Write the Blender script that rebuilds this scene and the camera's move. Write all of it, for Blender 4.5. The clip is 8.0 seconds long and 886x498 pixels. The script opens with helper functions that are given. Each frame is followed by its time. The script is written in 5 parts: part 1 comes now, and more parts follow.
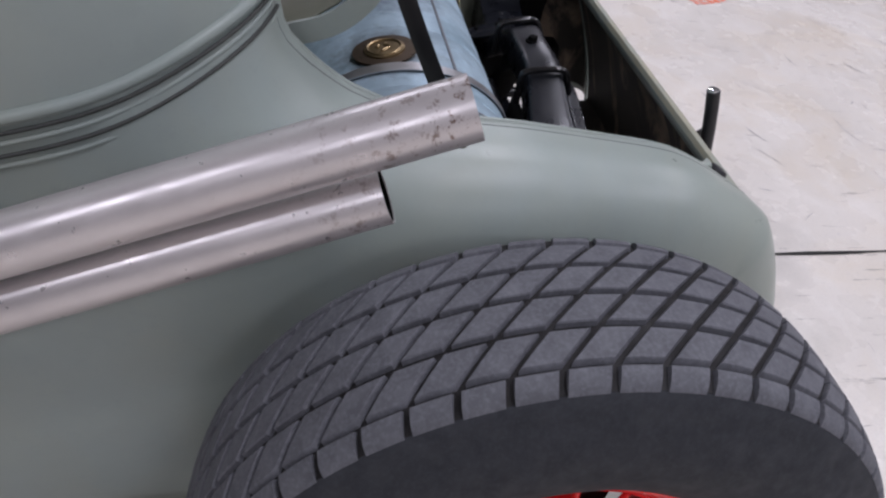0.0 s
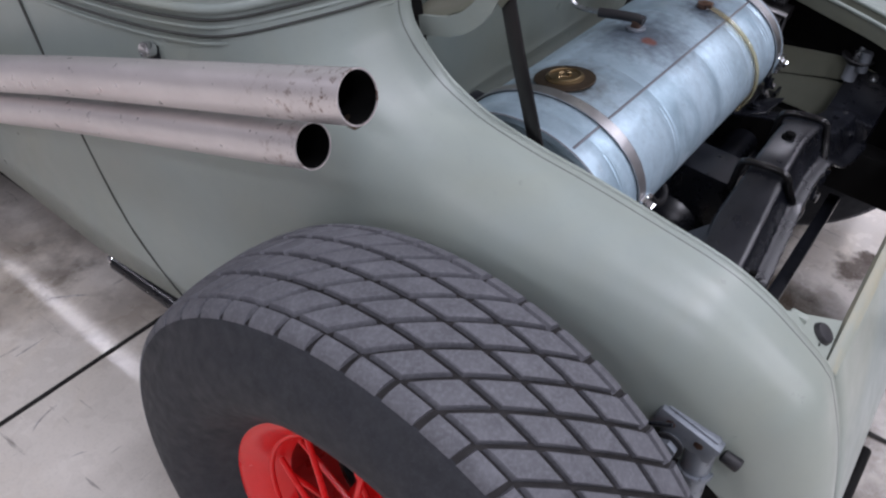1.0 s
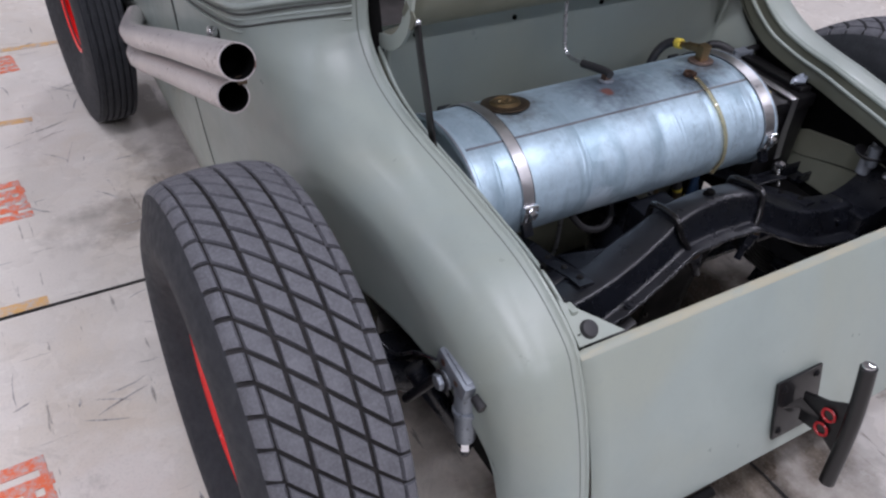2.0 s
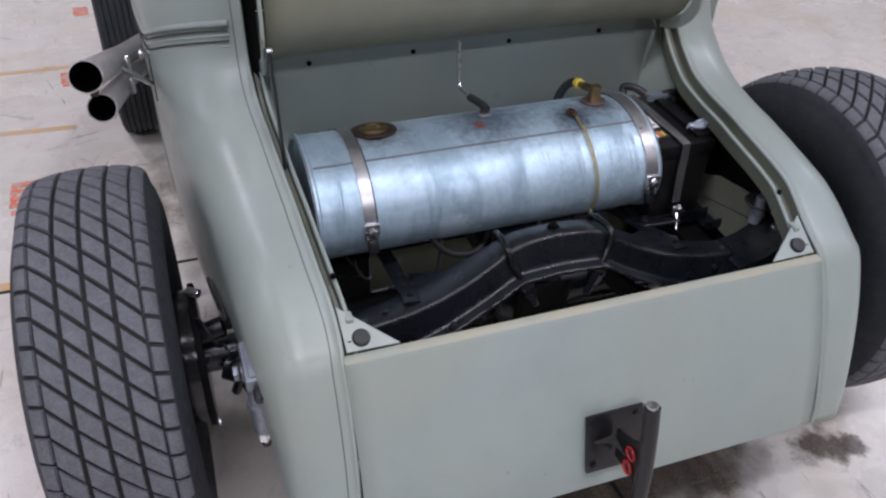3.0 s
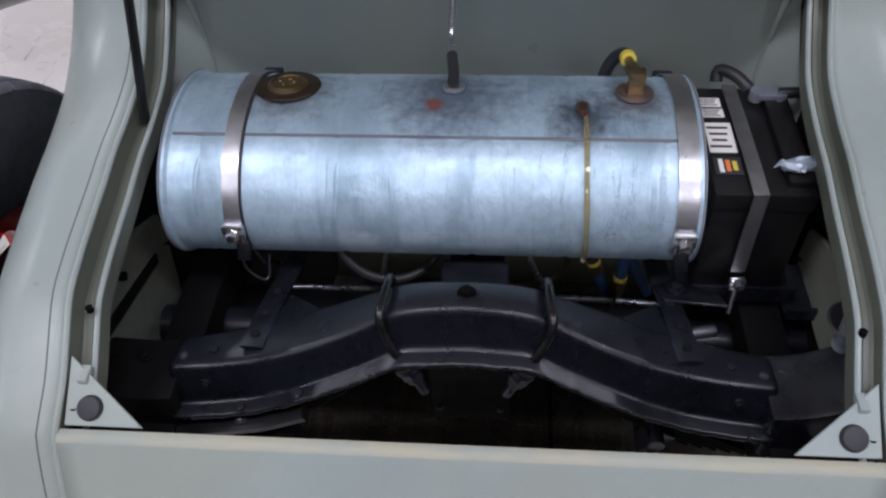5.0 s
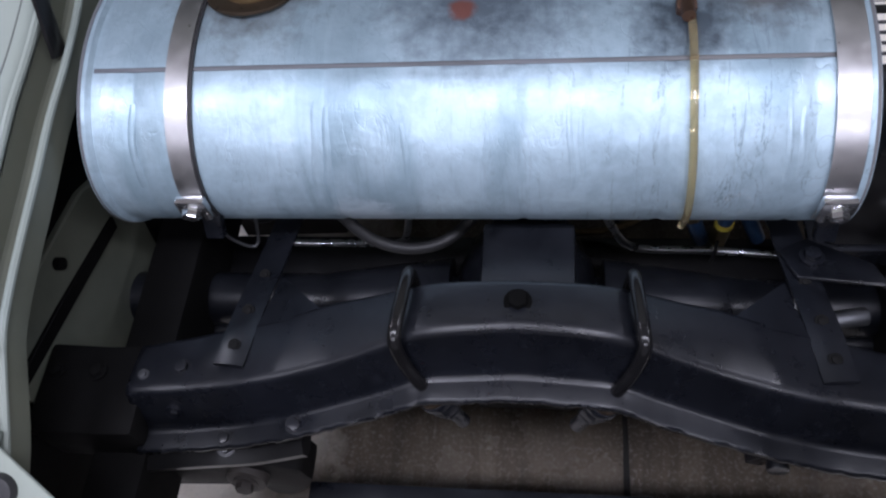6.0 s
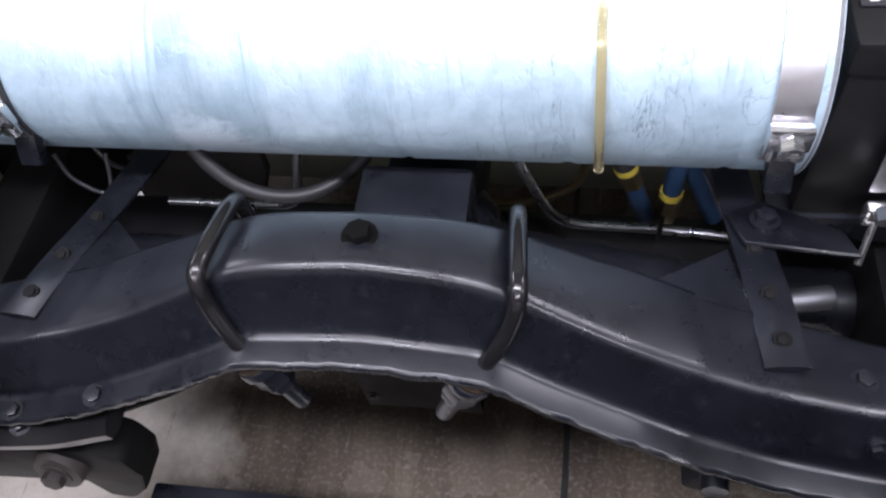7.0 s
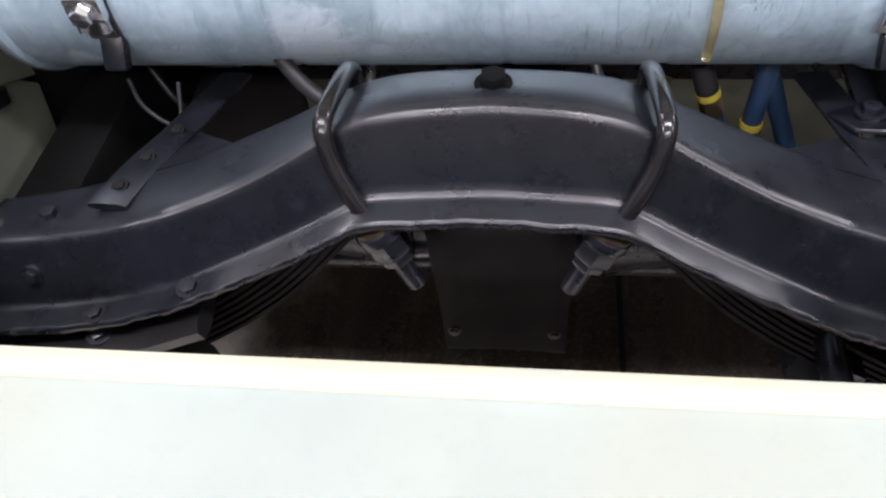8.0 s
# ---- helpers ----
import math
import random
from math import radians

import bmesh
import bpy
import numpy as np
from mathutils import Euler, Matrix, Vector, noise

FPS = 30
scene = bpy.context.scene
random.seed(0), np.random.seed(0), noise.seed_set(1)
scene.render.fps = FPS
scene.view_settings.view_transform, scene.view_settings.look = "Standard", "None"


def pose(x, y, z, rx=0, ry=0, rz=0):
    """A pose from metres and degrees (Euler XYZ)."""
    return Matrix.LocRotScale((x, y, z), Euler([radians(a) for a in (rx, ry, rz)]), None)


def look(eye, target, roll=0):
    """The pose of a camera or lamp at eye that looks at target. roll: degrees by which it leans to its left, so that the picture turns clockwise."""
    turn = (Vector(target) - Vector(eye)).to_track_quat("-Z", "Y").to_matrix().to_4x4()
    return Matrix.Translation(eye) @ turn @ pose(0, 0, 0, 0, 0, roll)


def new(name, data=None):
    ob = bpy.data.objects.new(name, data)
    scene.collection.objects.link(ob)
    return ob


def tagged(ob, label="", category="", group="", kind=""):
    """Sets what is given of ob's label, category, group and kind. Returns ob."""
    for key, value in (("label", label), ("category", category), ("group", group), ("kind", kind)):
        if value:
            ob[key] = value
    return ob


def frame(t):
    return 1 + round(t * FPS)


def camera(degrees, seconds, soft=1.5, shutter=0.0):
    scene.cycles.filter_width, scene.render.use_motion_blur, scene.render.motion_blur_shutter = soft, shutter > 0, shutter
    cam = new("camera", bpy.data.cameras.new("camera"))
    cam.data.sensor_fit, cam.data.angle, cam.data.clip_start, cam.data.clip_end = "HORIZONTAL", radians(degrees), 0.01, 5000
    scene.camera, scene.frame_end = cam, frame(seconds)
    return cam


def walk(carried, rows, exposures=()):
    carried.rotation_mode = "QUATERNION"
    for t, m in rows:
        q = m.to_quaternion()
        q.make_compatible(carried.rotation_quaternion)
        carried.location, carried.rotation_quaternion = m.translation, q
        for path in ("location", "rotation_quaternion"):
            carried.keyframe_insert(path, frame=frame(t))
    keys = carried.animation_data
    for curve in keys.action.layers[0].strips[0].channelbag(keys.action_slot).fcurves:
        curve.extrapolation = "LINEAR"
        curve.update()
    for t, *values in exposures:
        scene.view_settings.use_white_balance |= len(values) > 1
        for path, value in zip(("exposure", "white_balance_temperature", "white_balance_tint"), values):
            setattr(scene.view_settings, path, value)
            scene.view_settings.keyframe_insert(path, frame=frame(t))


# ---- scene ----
cam = camera(57.8, 8.0, soft=2.3, shutter=0.0)
PATH = [
    (0, (-1.306, 0.629, 1.202), (0.229, 0.253, -0.023), 8.9),
    (0.2, (-1.259, 0.526, 1.185), (0.281, 0.311, -0.073), 12.4),
    (0.5, (-1.244, 0.387, 1.239), (0.226, 0.557, -0.107), 9.9),
    (0.8, (-1.245, 0.215, 1.267), (0.146, 0.767, -0.06), 8.0),
    (1, (-1.258, 0.068, 1.306), (0.024, 0.841, -0.02), 8.2),
    (1.2, (-1.25, -0.049, 1.332), (-0.059, 0.867, 0.011), 8.6),
    (2.3, (-0.949, -0.716, 1.49), (-0.219, 0.664, 0.24), 2.9),
    (2.5, (-0.875, -0.797, 1.507), (-0.204, 0.624, 0.271), 1.6),
    (3, (-0.611, -0.86, 1.511), (-0.062, 0.625, 0.289), 2.2),
    (3.2, (-0.513, -0.867, 1.512), (-0.044, 0.608, 0.245), 2.1),
    (3.5, (-0.361, -0.887, 1.506), (-0.106, 0.641, 0.241), -0.1),
    (4, (-0.149, -0.84, 1.52), (-0.096, 0.663, 0.201), -1.7),
    (4.2, (-0.106, -0.76, 1.506), (-0.074, 0.732, 0.174), -1.3),
    (5.3, (0.066, -0.303, 1.368), (-0.166, 0.906, -0.208), -6.2),
    (5.5, (0.07, -0.245, 1.345), (-0.208, 0.875, -0.289), -8.7),
    (6, (0.026, -0.1, 1.249), (-0.236, 0.899, -0.464), -12.2),
    (6.3, (0.031, -0.044, 1.183), (-0.172, 0.922, -0.556), -11.1),
    (6.5, (0.058, -0.049, 1.141), (-0.154, 0.881, -0.616), -10.0),
    (6.7, (0.096, -0.049, 1.115), (-0.138, 0.917, -0.621), -8.9),
    (7, (0.132, -0.078, 1.053), (-0.17, 1.016, -0.593), -9.9),
    (7.3, (0.121, -0.096, 1.001), (-0.194, 0.997, -0.645), -9.4),
    (7.5, (0.116, -0.11, 0.972), (-0.223, 1.034, -0.633), -9.9),
    (7.7, (0.085, -0.144, 0.958), (-0.202, 1.059, -0.614), -8.3),
    (8, (0.033, -0.196, 0.953), (-0.212, 1.08, -0.567), -6.8),
]
EXPOSURES = [(0.0, -0.16, 6500, 10), (0.5, -0.09, 6500, 10), (1.0, 0.1, 6500, 10), (1.2, 0.1, 6500, 10), (2.5, 0.05, 6500, 10), (4.2, -0.04, 6450, 10), (5.5, 0.03, 6350, 10), (6.0, 0.25, 6300, 10), (6.5, 0.76, 6400, 10), (7.0, 1.40, 6600, 10), (7.5, 1.85, 6800, 10), (8.0, 1.50, 7050, 10)]
walk(cam, [(t, look(eye, target, roll)) for t, eye, target, roll in PATH], EXPOSURES)

# ---- light: a bright hall with rows of ceiling luminaires ----
world = bpy.data.worlds.new("hall_air")
scene.world = world
world.use_nodes = True
wb = world.node_tree.nodes["Background"]
wb.inputs["Color"].default_value = (0.84, 0.84, 1.0, 1)
wb.inputs["Strength"].default_value = 0.04

HALL = 9.0
CEIL = 5.2
# x, y, and the luminaire's size along x and y
LAMPS = [(-1.75, -4.8, 2.6, 0.38), (-1.75, -1.3, 2.6, 0.38), (1.75, -4.8, 2.6, 0.38), (1.75, -1.3, 2.6, 0.38), (-3.6, 5.4, 0.38, 1.8), (0.95, 5.7, 0.38, 1.8),
         # the four outermost are added to brighten the car's sides
         (-6.6, -2.0, 0.38, 1.8), (-6.6, 2.6, 0.38, 1.8), (6.6, -2.0, 0.38, 1.8), (6.6, 2.6, 0.38, 1.8)]
LAMP_POWER = 98.0


# ---- materials ----
def material(name, base=(0.5, 0.5, 0.5), rough=0.5, metal=0.0, coat=0.0, spec=0.5):
    m = bpy.data.materials.new(name)
    m.use_nodes = True
    b = m.node_tree.nodes["Principled BSDF"]
    b.inputs["Base Color"].default_value = (*base, 1)
    b.inputs["Roughness"].default_value = rough
    b.inputs["Metallic"].default_value = metal
    b.inputs["Coat Weight"].default_value = coat
    b.inputs["Specular IOR Level"].default_value = spec
    return m


class Nodes:
    """Short ways to add nodes to a material."""

    def __init__(self, m):
        self.t = m.node_tree
        self.b = self.t.nodes["Principled BSDF"]
        self.co = self.t.nodes.new("ShaderNodeTexCoord").outputs["Object"]

    def scaled(self, sx, sy, sz):
        n = self.t.nodes.new("ShaderNodeMapping")
        n.inputs["Scale"].default_value = (sx, sy, sz)
        self.t.links.new(self.co, n.inputs["Vector"])
        return n.outputs["Vector"]

    def noise(self, scale, detail=4.0, rough=0.55, co=None, distort=0.0):
        n = self.t.nodes.new("ShaderNodeTexNoise")
        n.inputs["Scale"].default_value = scale
        n.inputs["Detail"].default_value = detail
        n.inputs["Roughness"].default_value = rough
        n.inputs["Distortion"].default_value = distort
        self.t.links.new(co or self.co, n.inputs["Vector"])
        return n.outputs["Fac"]

    def voronoi(self, scale, co=None, feature="F1", out="Distance"):
        n = self.t.nodes.new("ShaderNodeTexVoronoi")
        n.feature = feature
        n.inputs["Scale"].default_value = scale
        self.t.links.new(co or self.co, n.inputs["Vector"])
        return n.outputs[out]

    def ramp(self, fac, stops):
        n = self.t.nodes.new("ShaderNodeValToRGB")
        e = n.color_ramp.elements
        while len(e) < len(stops):
            e.new(0.5)
        for el, (p, c) in zip(e, stops):
            el.position = p
            el.color = (*c, 1) if isinstance(c, tuple) else (c, c, c, 1)
        self.t.links.new(fac, n.inputs["Fac"])
        return n.outputs["Color"]

    def mix(self, fac, a, b, mode="MIX"):
        n = self.t.nodes.new("ShaderNodeMix")
        n.data_type, n.blend_type = "RGBA", mode
        for sock, v in ((n.inputs["Factor"], fac), (n.inputs["A"], a), (n.inputs["B"], b)):
            if isinstance(v, tuple):
                sock.default_value = (*v, 1)
            elif isinstance(v, (int, float)):
                sock.default_value = v
            else:
                self.t.links.new(v, sock)
        return n.outputs["Result"]

    def math(self, op, a, b=0.0):
        n = self.t.nodes.new("ShaderNodeMath")
        n.operation = op
        for sock, v in zip(n.inputs, (a, b)):
            if isinstance(v, (int, float)):
                sock.default_value = v
            else:
                self.t.links.new(v, sock)
        return n.outputs[0]

    def axis(self, name):
        n = self.t.nodes.new("ShaderNodeSeparateXYZ")
        self.t.links.new(self.co, n.inputs[0])
        return n.outputs[name]

    def spot(self, p, r, ragged=0.5, soft=0.6, flat=1.0, fine=55):
        """1 within about r of a place, fading raggedly to 0; flat squeezes it along x."""
        v = self.t.nodes.new("ShaderNodeVectorMath")
        v.operation = "SUBTRACT"
        v.inputs[1].default_value = p
        self.t.links.new(self.co, v.inputs[0])
        q = self.t.nodes.new("ShaderNodeVectorMath")
        q.operation = "MULTIPLY"
        q.inputs[1].default_value = (flat, 1, 1)
        self.t.links.new(v.outputs[0], q.inputs[0])
        d = self.t.nodes.new("ShaderNodeVectorMath")
        d.operation = "LENGTH"
        self.t.links.new(q.outputs[0], d.inputs[0])
        far = self.math("DIVIDE", d.outputs["Value"], r)
        far = self.math("ADD", far, self.math("MULTIPLY", self.math("SUBTRACT", self.noise(fine, 6, 0.6), 0.5), ragged * 2))
        return self.ramp(far, [(max(0.02, 1 - soft), 1.0), (1.0, 0.0)])

    def put(self, socket, value):
        self.t.links.new(value, self.b.inputs[socket])

    def bump(self, height, strength=0.2, distance=0.002):
        n = self.t.nodes.new("ShaderNodeBump")
        n.inputs["Strength"].default_value = strength
        n.inputs["Distance"].default_value = distance
        self.t.links.new(height, n.inputs["Height"])
        self.t.links.new(n.outputs["Normal"], self.b.inputs["Normal"])


def paint_material(name, base, rough=0.42, dust=0.08):
    m = material(name, base, rough, coat=0.0, spec=0.45)
    n = Nodes(m)
    lo = tuple(c * (1 - dust) for c in base)
    hi = tuple(min(1, c * (1 + dust * 0.6)) for c in base)
    tone = n.mix(n.ramp(n.noise(7, 5), [(0.3, 0.0), (0.75, 1.0)]), lo, hi)
    aged = (base[0] * 1.06, base[1] * 0.985, base[2] * 0.88)
    tone = n.mix(n.ramp(n.noise(2.1, 5, 0.6, distort=0.6), [(0.42, 0.0), (0.66, 0.8)]), tone, aged)
    n.put("Base Color", n.mix(n.ramp(n.noise(60, 6, 0.7), [(0.55, 0.0), (0.8, 0.35)]), tone, tuple(c * 0.82 for c in base)))
    n.put("Roughness", n.ramp(n.noise(25, 5), [(0.25, rough - 0.07), (0.8, rough + 0.12)]))
    n.bump(n.noise(420, 2), 0.05, 0.0006)
    return m


SAGE = paint_material("sage_paint", (0.306, 0.358, 0.332), 0.33)


def cream_material():
    m = material("worn_cream_primer", (0.5, 0.48, 0.38), 0.45)
    n = Nodes(m)
    n.put("Base Color", n.mix(n.ramp(n.noise(9, 7, 0.7, n.scaled(1.0, 4.0, 4.0)), [(0.42, 0.0), (0.58, 1.0)]), (0.30, 0.325, 0.27), (0.36, 0.345, 0.25)))
    return m


CREAM = cream_material()
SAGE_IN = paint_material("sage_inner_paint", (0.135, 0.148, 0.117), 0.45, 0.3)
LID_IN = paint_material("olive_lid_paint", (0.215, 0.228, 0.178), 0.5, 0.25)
# near-black for dull black parts; also paints in shade inside the body
BLACK_AND_SHADE = paint_material("dull_black_and_shade", (0.0044, 0.0043, 0.0044), 0.66, 0.5)
BLACK_AND_SHADE.node_tree.nodes["Principled BSDF"].inputs["Specular IOR Level"].default_value = 0.16


def chassis_material(name="chassis_black", chipped=False):
    m = material(name, (0.008, 0.0085, 0.011), 0.36, spec=0.5)
    n = Nodes(m)
    tone = n.ramp(n.noise(9, 7, 0.65), [(0.3, (0.0034, 0.0039, 0.0056)), (0.75, (0.0085, 0.0098, 0.0140))])
    tone = n.mix(n.ramp(n.noise(90, 8, 0.75), [(0.54, 0.0), (0.78, 0.5)]), tone, (0.024, 0.027, 0.035))
    g = n.t.nodes.new("ShaderNodeNewGeometry")
    if chipped:
        worn = n.math("MULTIPLY", n.ramp(g.outputs["Pointiness"], [(0.53, 0.0), (0.60, 0.35)]), n.ramp(n.noise(95, 6, 0.7), [(0.56, 0.0), (0.64, 1.0)]))
        tone = n.mix(worn, tone, (0.11, 0.115, 0.135))
    # dust lies on what faces up
    up = n.t.nodes.new("ShaderNodeSeparateXYZ")
    n.t.links.new(g.outputs["Normal"], up.inputs[0])
    dust = n.math("MULTIPLY", n.ramp(up.outputs["Z"], [(0.55, 0.0), (0.95, 1.0)]), n.ramp(n.noise(13, 7, 0.7), [(0.35, 0.0), (0.75, 0.8)]))
    n.put("Base Color", n.mix(dust, tone, (0.020, 0.022, 0.028)))
    n.put("Roughness", n.math("ADD", n.ramp(n.noise(24, 7, 0.7), [(0.28, 0.21), (0.78, 0.38)]), n.math("MULTIPLY", dust, 0.10)))
    n.bump(n.noise(160, 5, 0.65), 0.04, 0.0010)
    return m


BLACK = chassis_material()
WORN_BLACK = chassis_material("chipped_chassis_black", True)
RED = paint_material("red_enamel", (0.80, 0.014, 0.016), 0.2, 0.1)
# darker red, with the inner barrel's shade put into the colour
RED_SHADED = paint_material("shaded_red_enamel", (0.30, 0.014, 0.014), 0.3, 0.5)
SEAM = material("dark_seam_filler", (0.050, 0.054, 0.049), 0.7)
FINE_SEAM = material("grey_green_seam", (0.095, 0.110, 0.102), 0.6)
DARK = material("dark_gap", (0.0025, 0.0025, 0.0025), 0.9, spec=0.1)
GLOSS = paint_material("glossy_black_enamel", (0.008, 0.008, 0.009), 0.16, 0.3)
PLASTIC = paint_material("black_plastic", (0.009, 0.009, 0.010), 0.33, 0.3)
BRAKE = paint_material("cast_dark_metal", (0.045, 0.04, 0.038), 0.6, 0.5)



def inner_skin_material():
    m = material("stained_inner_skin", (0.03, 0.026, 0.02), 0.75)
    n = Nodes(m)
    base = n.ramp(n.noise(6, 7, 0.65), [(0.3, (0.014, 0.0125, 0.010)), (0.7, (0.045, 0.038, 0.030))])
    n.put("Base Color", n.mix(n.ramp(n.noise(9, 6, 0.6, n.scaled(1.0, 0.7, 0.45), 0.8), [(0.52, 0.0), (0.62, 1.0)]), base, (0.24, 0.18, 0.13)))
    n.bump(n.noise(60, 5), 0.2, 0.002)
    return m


INNER = inner_skin_material()


def rubber_material(name, base, dusty):
    m = material(name, base, 0.72, spec=0.35)
    n = Nodes(m)
    dirt = n.ramp(n.noise(38, 7, 0.7), [(0.35, 0.0), (0.75, 1.0)])
    col = n.mix(dirt, base, dusty)
    n.put("Base Color", n.mix(n.ramp(n.noise(240, 3), [(0.45, 0.0), (0.8, 0.6)]), col, tuple(c * 1.35 for c in dusty)))
    n.put("Roughness", n.ramp(n.noise(60, 4), [(0.3, 0.6), (0.8, 0.9)]))
    n.bump(n.noise(700, 3), 0.25, 0.0005)
    return m


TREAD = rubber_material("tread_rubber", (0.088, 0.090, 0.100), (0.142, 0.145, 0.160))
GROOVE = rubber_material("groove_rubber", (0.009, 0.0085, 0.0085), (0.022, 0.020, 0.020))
SIDEWALL = rubber_material("sidewall_rubber", (0.020, 0.0225, 0.027), (0.036, 0.039, 0.045))


def galvanised_material():
    m = material("galvanised_steel", (0.5, 0.55, 0.6), 0.4, 0.45)
    n = Nodes(m)
    grain = n.ramp(n.noise(85, 5, 0.6), [(0.3, (0.42, 0.56, 0.65)), (0.75, (0.56, 0.735, 0.845))])
    cloud = n.ramp(n.noise(9, 8, 0.65, distort=0.6), [(0.36, 0.0), (0.7, 1.0)])
    col = n.mix(cloud, grain, (0.61, 0.785, 0.90))
    # soft dents that run round the shell
    ring = n.noise(5.5, 4, 0.55, n.scaled(3.0, 0.8, 0.8), 0.5)
    col = n.mix(n.ramp(ring, [(0.52, 0.0), (0.68, 0.6)]), col, (0.27, 0.40, 0.48))
    blot = n.ramp(n.noise(34, 7, 0.7, distort=0.9), [(0.46, 0.0), (0.66, 0.32)])
    col = n.mix(blot, col, (0.30, 0.425, 0.50))
    white = n.ramp(n.noise(14, 9, 0.8), [(0.62, 0.0), (0.72, 0.9)])
    col = n.mix(white, col, (0.72, 0.80, 0.85))
    # thin wandering run marks, thicker towards the battery end
    run = n.ramp(n.noise(5, 5, 0.6, n.scaled(14, 1.0, 1.6), 1.2), [(0.592, 0.0), (0.61, 0.85), (0.628, 0.0)])
    more = n.ramp(n.axis("X"), [(0.0, 0.25), (0.12, 0.8)])
    col = n.mix(n.math("MULTIPLY", run, more), col, (0.16, 0.225, 0.275))
    vein = n.ramp(n.noise(11, 4, 0.55, n.scaled(2.2, 0.9, 0.9), 1.6), [(0.485, 0.0), (0.50, 1.0), (0.515, 0.0)])
    col = n.mix(n.math("MULTIPLY", vein, n.math("MULTIPLY", more, n.ramp(n.noise(7, 3), [(0.46, 0.0), (0.60, 0.5)]))), col, (0.15, 0.205, 0.25))
    # upper side painted greyer past the folded seam, for its lesser light
    upper = n.ramp(n.math("ADD", n.axis("Z"), n.math("MULTIPLY", n.noise(12, 6, 0.7), 0.012)), [(0.715, 0.0), (0.720, 0.42)])
    col = n.mix(upper, col, (0.215, 0.29, 0.345))
    # heat stains round the welded fittings, a red primer spot, pale solder splashes
    for p, r, c in (((-0.266, 0.500, 0.722), 0.085, (0.10, 0.095, 0.085)), ((-0.035, 0.488, 0.725), 0.115, (0.11, 0.14, 0.18)), ((0.146, 0.443, 0.724), 0.062, (0.045, 0.06, 0.085)), ((0.216, 0.48, 0.725), 0.06, (0.12, 0.125, 0.135))):
        col = n.mix(n.math("MULTIPLY", n.spot(p, r, 0.7, 0.75), 0.85), col, c)
    col = n.mix(n.spot((-0.055, 0.462, 0.725), 0.015, 0.5, 0.45), col, (0.24, 0.10, 0.085))
    for p, r in (((-0.150, 0.334, 0.588), 0.040), ((-0.160, 0.345, 0.570), 0.036), ((-0.36, 0.34, 0.56), 0.02), ((-0.235, 0.45, 0.745), 0.012), ((-0.10, 0.33, 0.57), 0.012)):
        col = n.mix(n.math("MULTIPLY", n.spot(p, r, 0.8, 0.4), 0.9), col, (0.72, 0.87, 0.98))
    n.put("Base Color", n.mix(1.0, col, (0.87, 0.87, 0.865), "MULTIPLY"))
    n.put("Metallic", n.ramp(white, [(0.0, 0.42), (1.0, 0.20)]))
    n.put("Roughness", n.ramp(n.noise(22, 7, 0.7), [(0.3, 0.30), (0.75, 0.58)]))
    h = n.math("ADD", n.noise(26, 6, 0.6), n.math("MULTIPLY", ring, 1.6))
    n.bump(n.math("SUBTRACT", h, n.math("MULTIPLY", vein, 0.12)), 0.32, 0.005)
    return m


GALV = galvanised_material()


def metal_material(name, base, rough, spots=None):
    m = material(name, base, rough, 0.95)
    n = Nodes(m)
    n.put("Roughness", n.ramp(n.noise(80, 5), [(0.3, max(0.03, rough - 0.08)), (0.8, rough + 0.12)]))
    col = n.mix(n.ramp(n.noise(30, 5), [(0.35, 0.0), (0.8, 1.0)]), base, tuple(c * 0.78 for c in base))
    if spots:
        col = n.mix(n.ramp(n.noise(130, 6, 0.7), [(0.60, 0.0), (0.66, 1.0)]), col, spots)
    n.put("Base Color", col)
    return m


STAINLESS = metal_material("stainless_strap", (0.56, 0.555, 0.56), 0.35)
CHROME = metal_material("chrome", (0.80, 0.81, 0.83), 0.10)
ALU = metal_material("cast_aluminium", (0.27, 0.30, 0.335), 0.5, (0.12, 0.13, 0.145))
ALU.node_tree.nodes["Principled BSDF"].inputs["Metallic"].default_value = 0.55
BUSH = metal_material("dull_plated_bush", (0.14, 0.145, 0.155), 0.5)
CAST = paint_material("grey_cast_metal", (0.30, 0.335, 0.38), 0.5, 0.35)
TARNISH = metal_material("browned_ring", (0.12, 0.09, 0.065), 0.5, (0.05, 0.04, 0.03))
BRASS = metal_material("tarnished_brass", (0.30, 0.225, 0.125), 0.38, (0.10, 0.06, 0.03))
FLANGE = metal_material("pinkish_brazed_flange", (0.36, 0.27, 0.235), 0.5, (0.16, 0.11, 0.10))
COPPER = metal_material("browned_copper", (0.23, 0.145, 0.11), 0.45, (0.10, 0.05, 0.04))
ZINC = metal_material("zinc_tube", (0.62, 0.64, 0.66), 0.3)


def pipe_material():
    m = material("dull_exhaust_steel", (0.56, 0.53, 0.52), 0.36, 0.62)
    n = Nodes(m)
    tone = n.mix(n.ramp(n.noise(12, 5, 0.6, n.scaled(1, 0.3, 1)), [(0.3, 0.0), (0.75, 1.0)]), (0.60, 0.565, 0.56), (0.74, 0.70, 0.69))
    # rust gathers near the open rear ends
    near_end = n.ramp(n.axis("Y"), [(0.50, 1.0), (0.64, 0.02)])
    rust = n.ramp(n.noise(95, 8, 0.75), [(0.54, 0.0), (0.63, 1.0)])
    n.put("Base Color", n.mix(n.math("MULTIPLY", rust, near_end), tone, (0.15, 0.075, 0.045)))
    n.put("Roughness", n.ramp(n.noise(60, 5), [(0.3, 0.26), (0.8, 0.48)]))
    n.bump(n.noise(300, 3), 0.08, 0.0006)
    return m


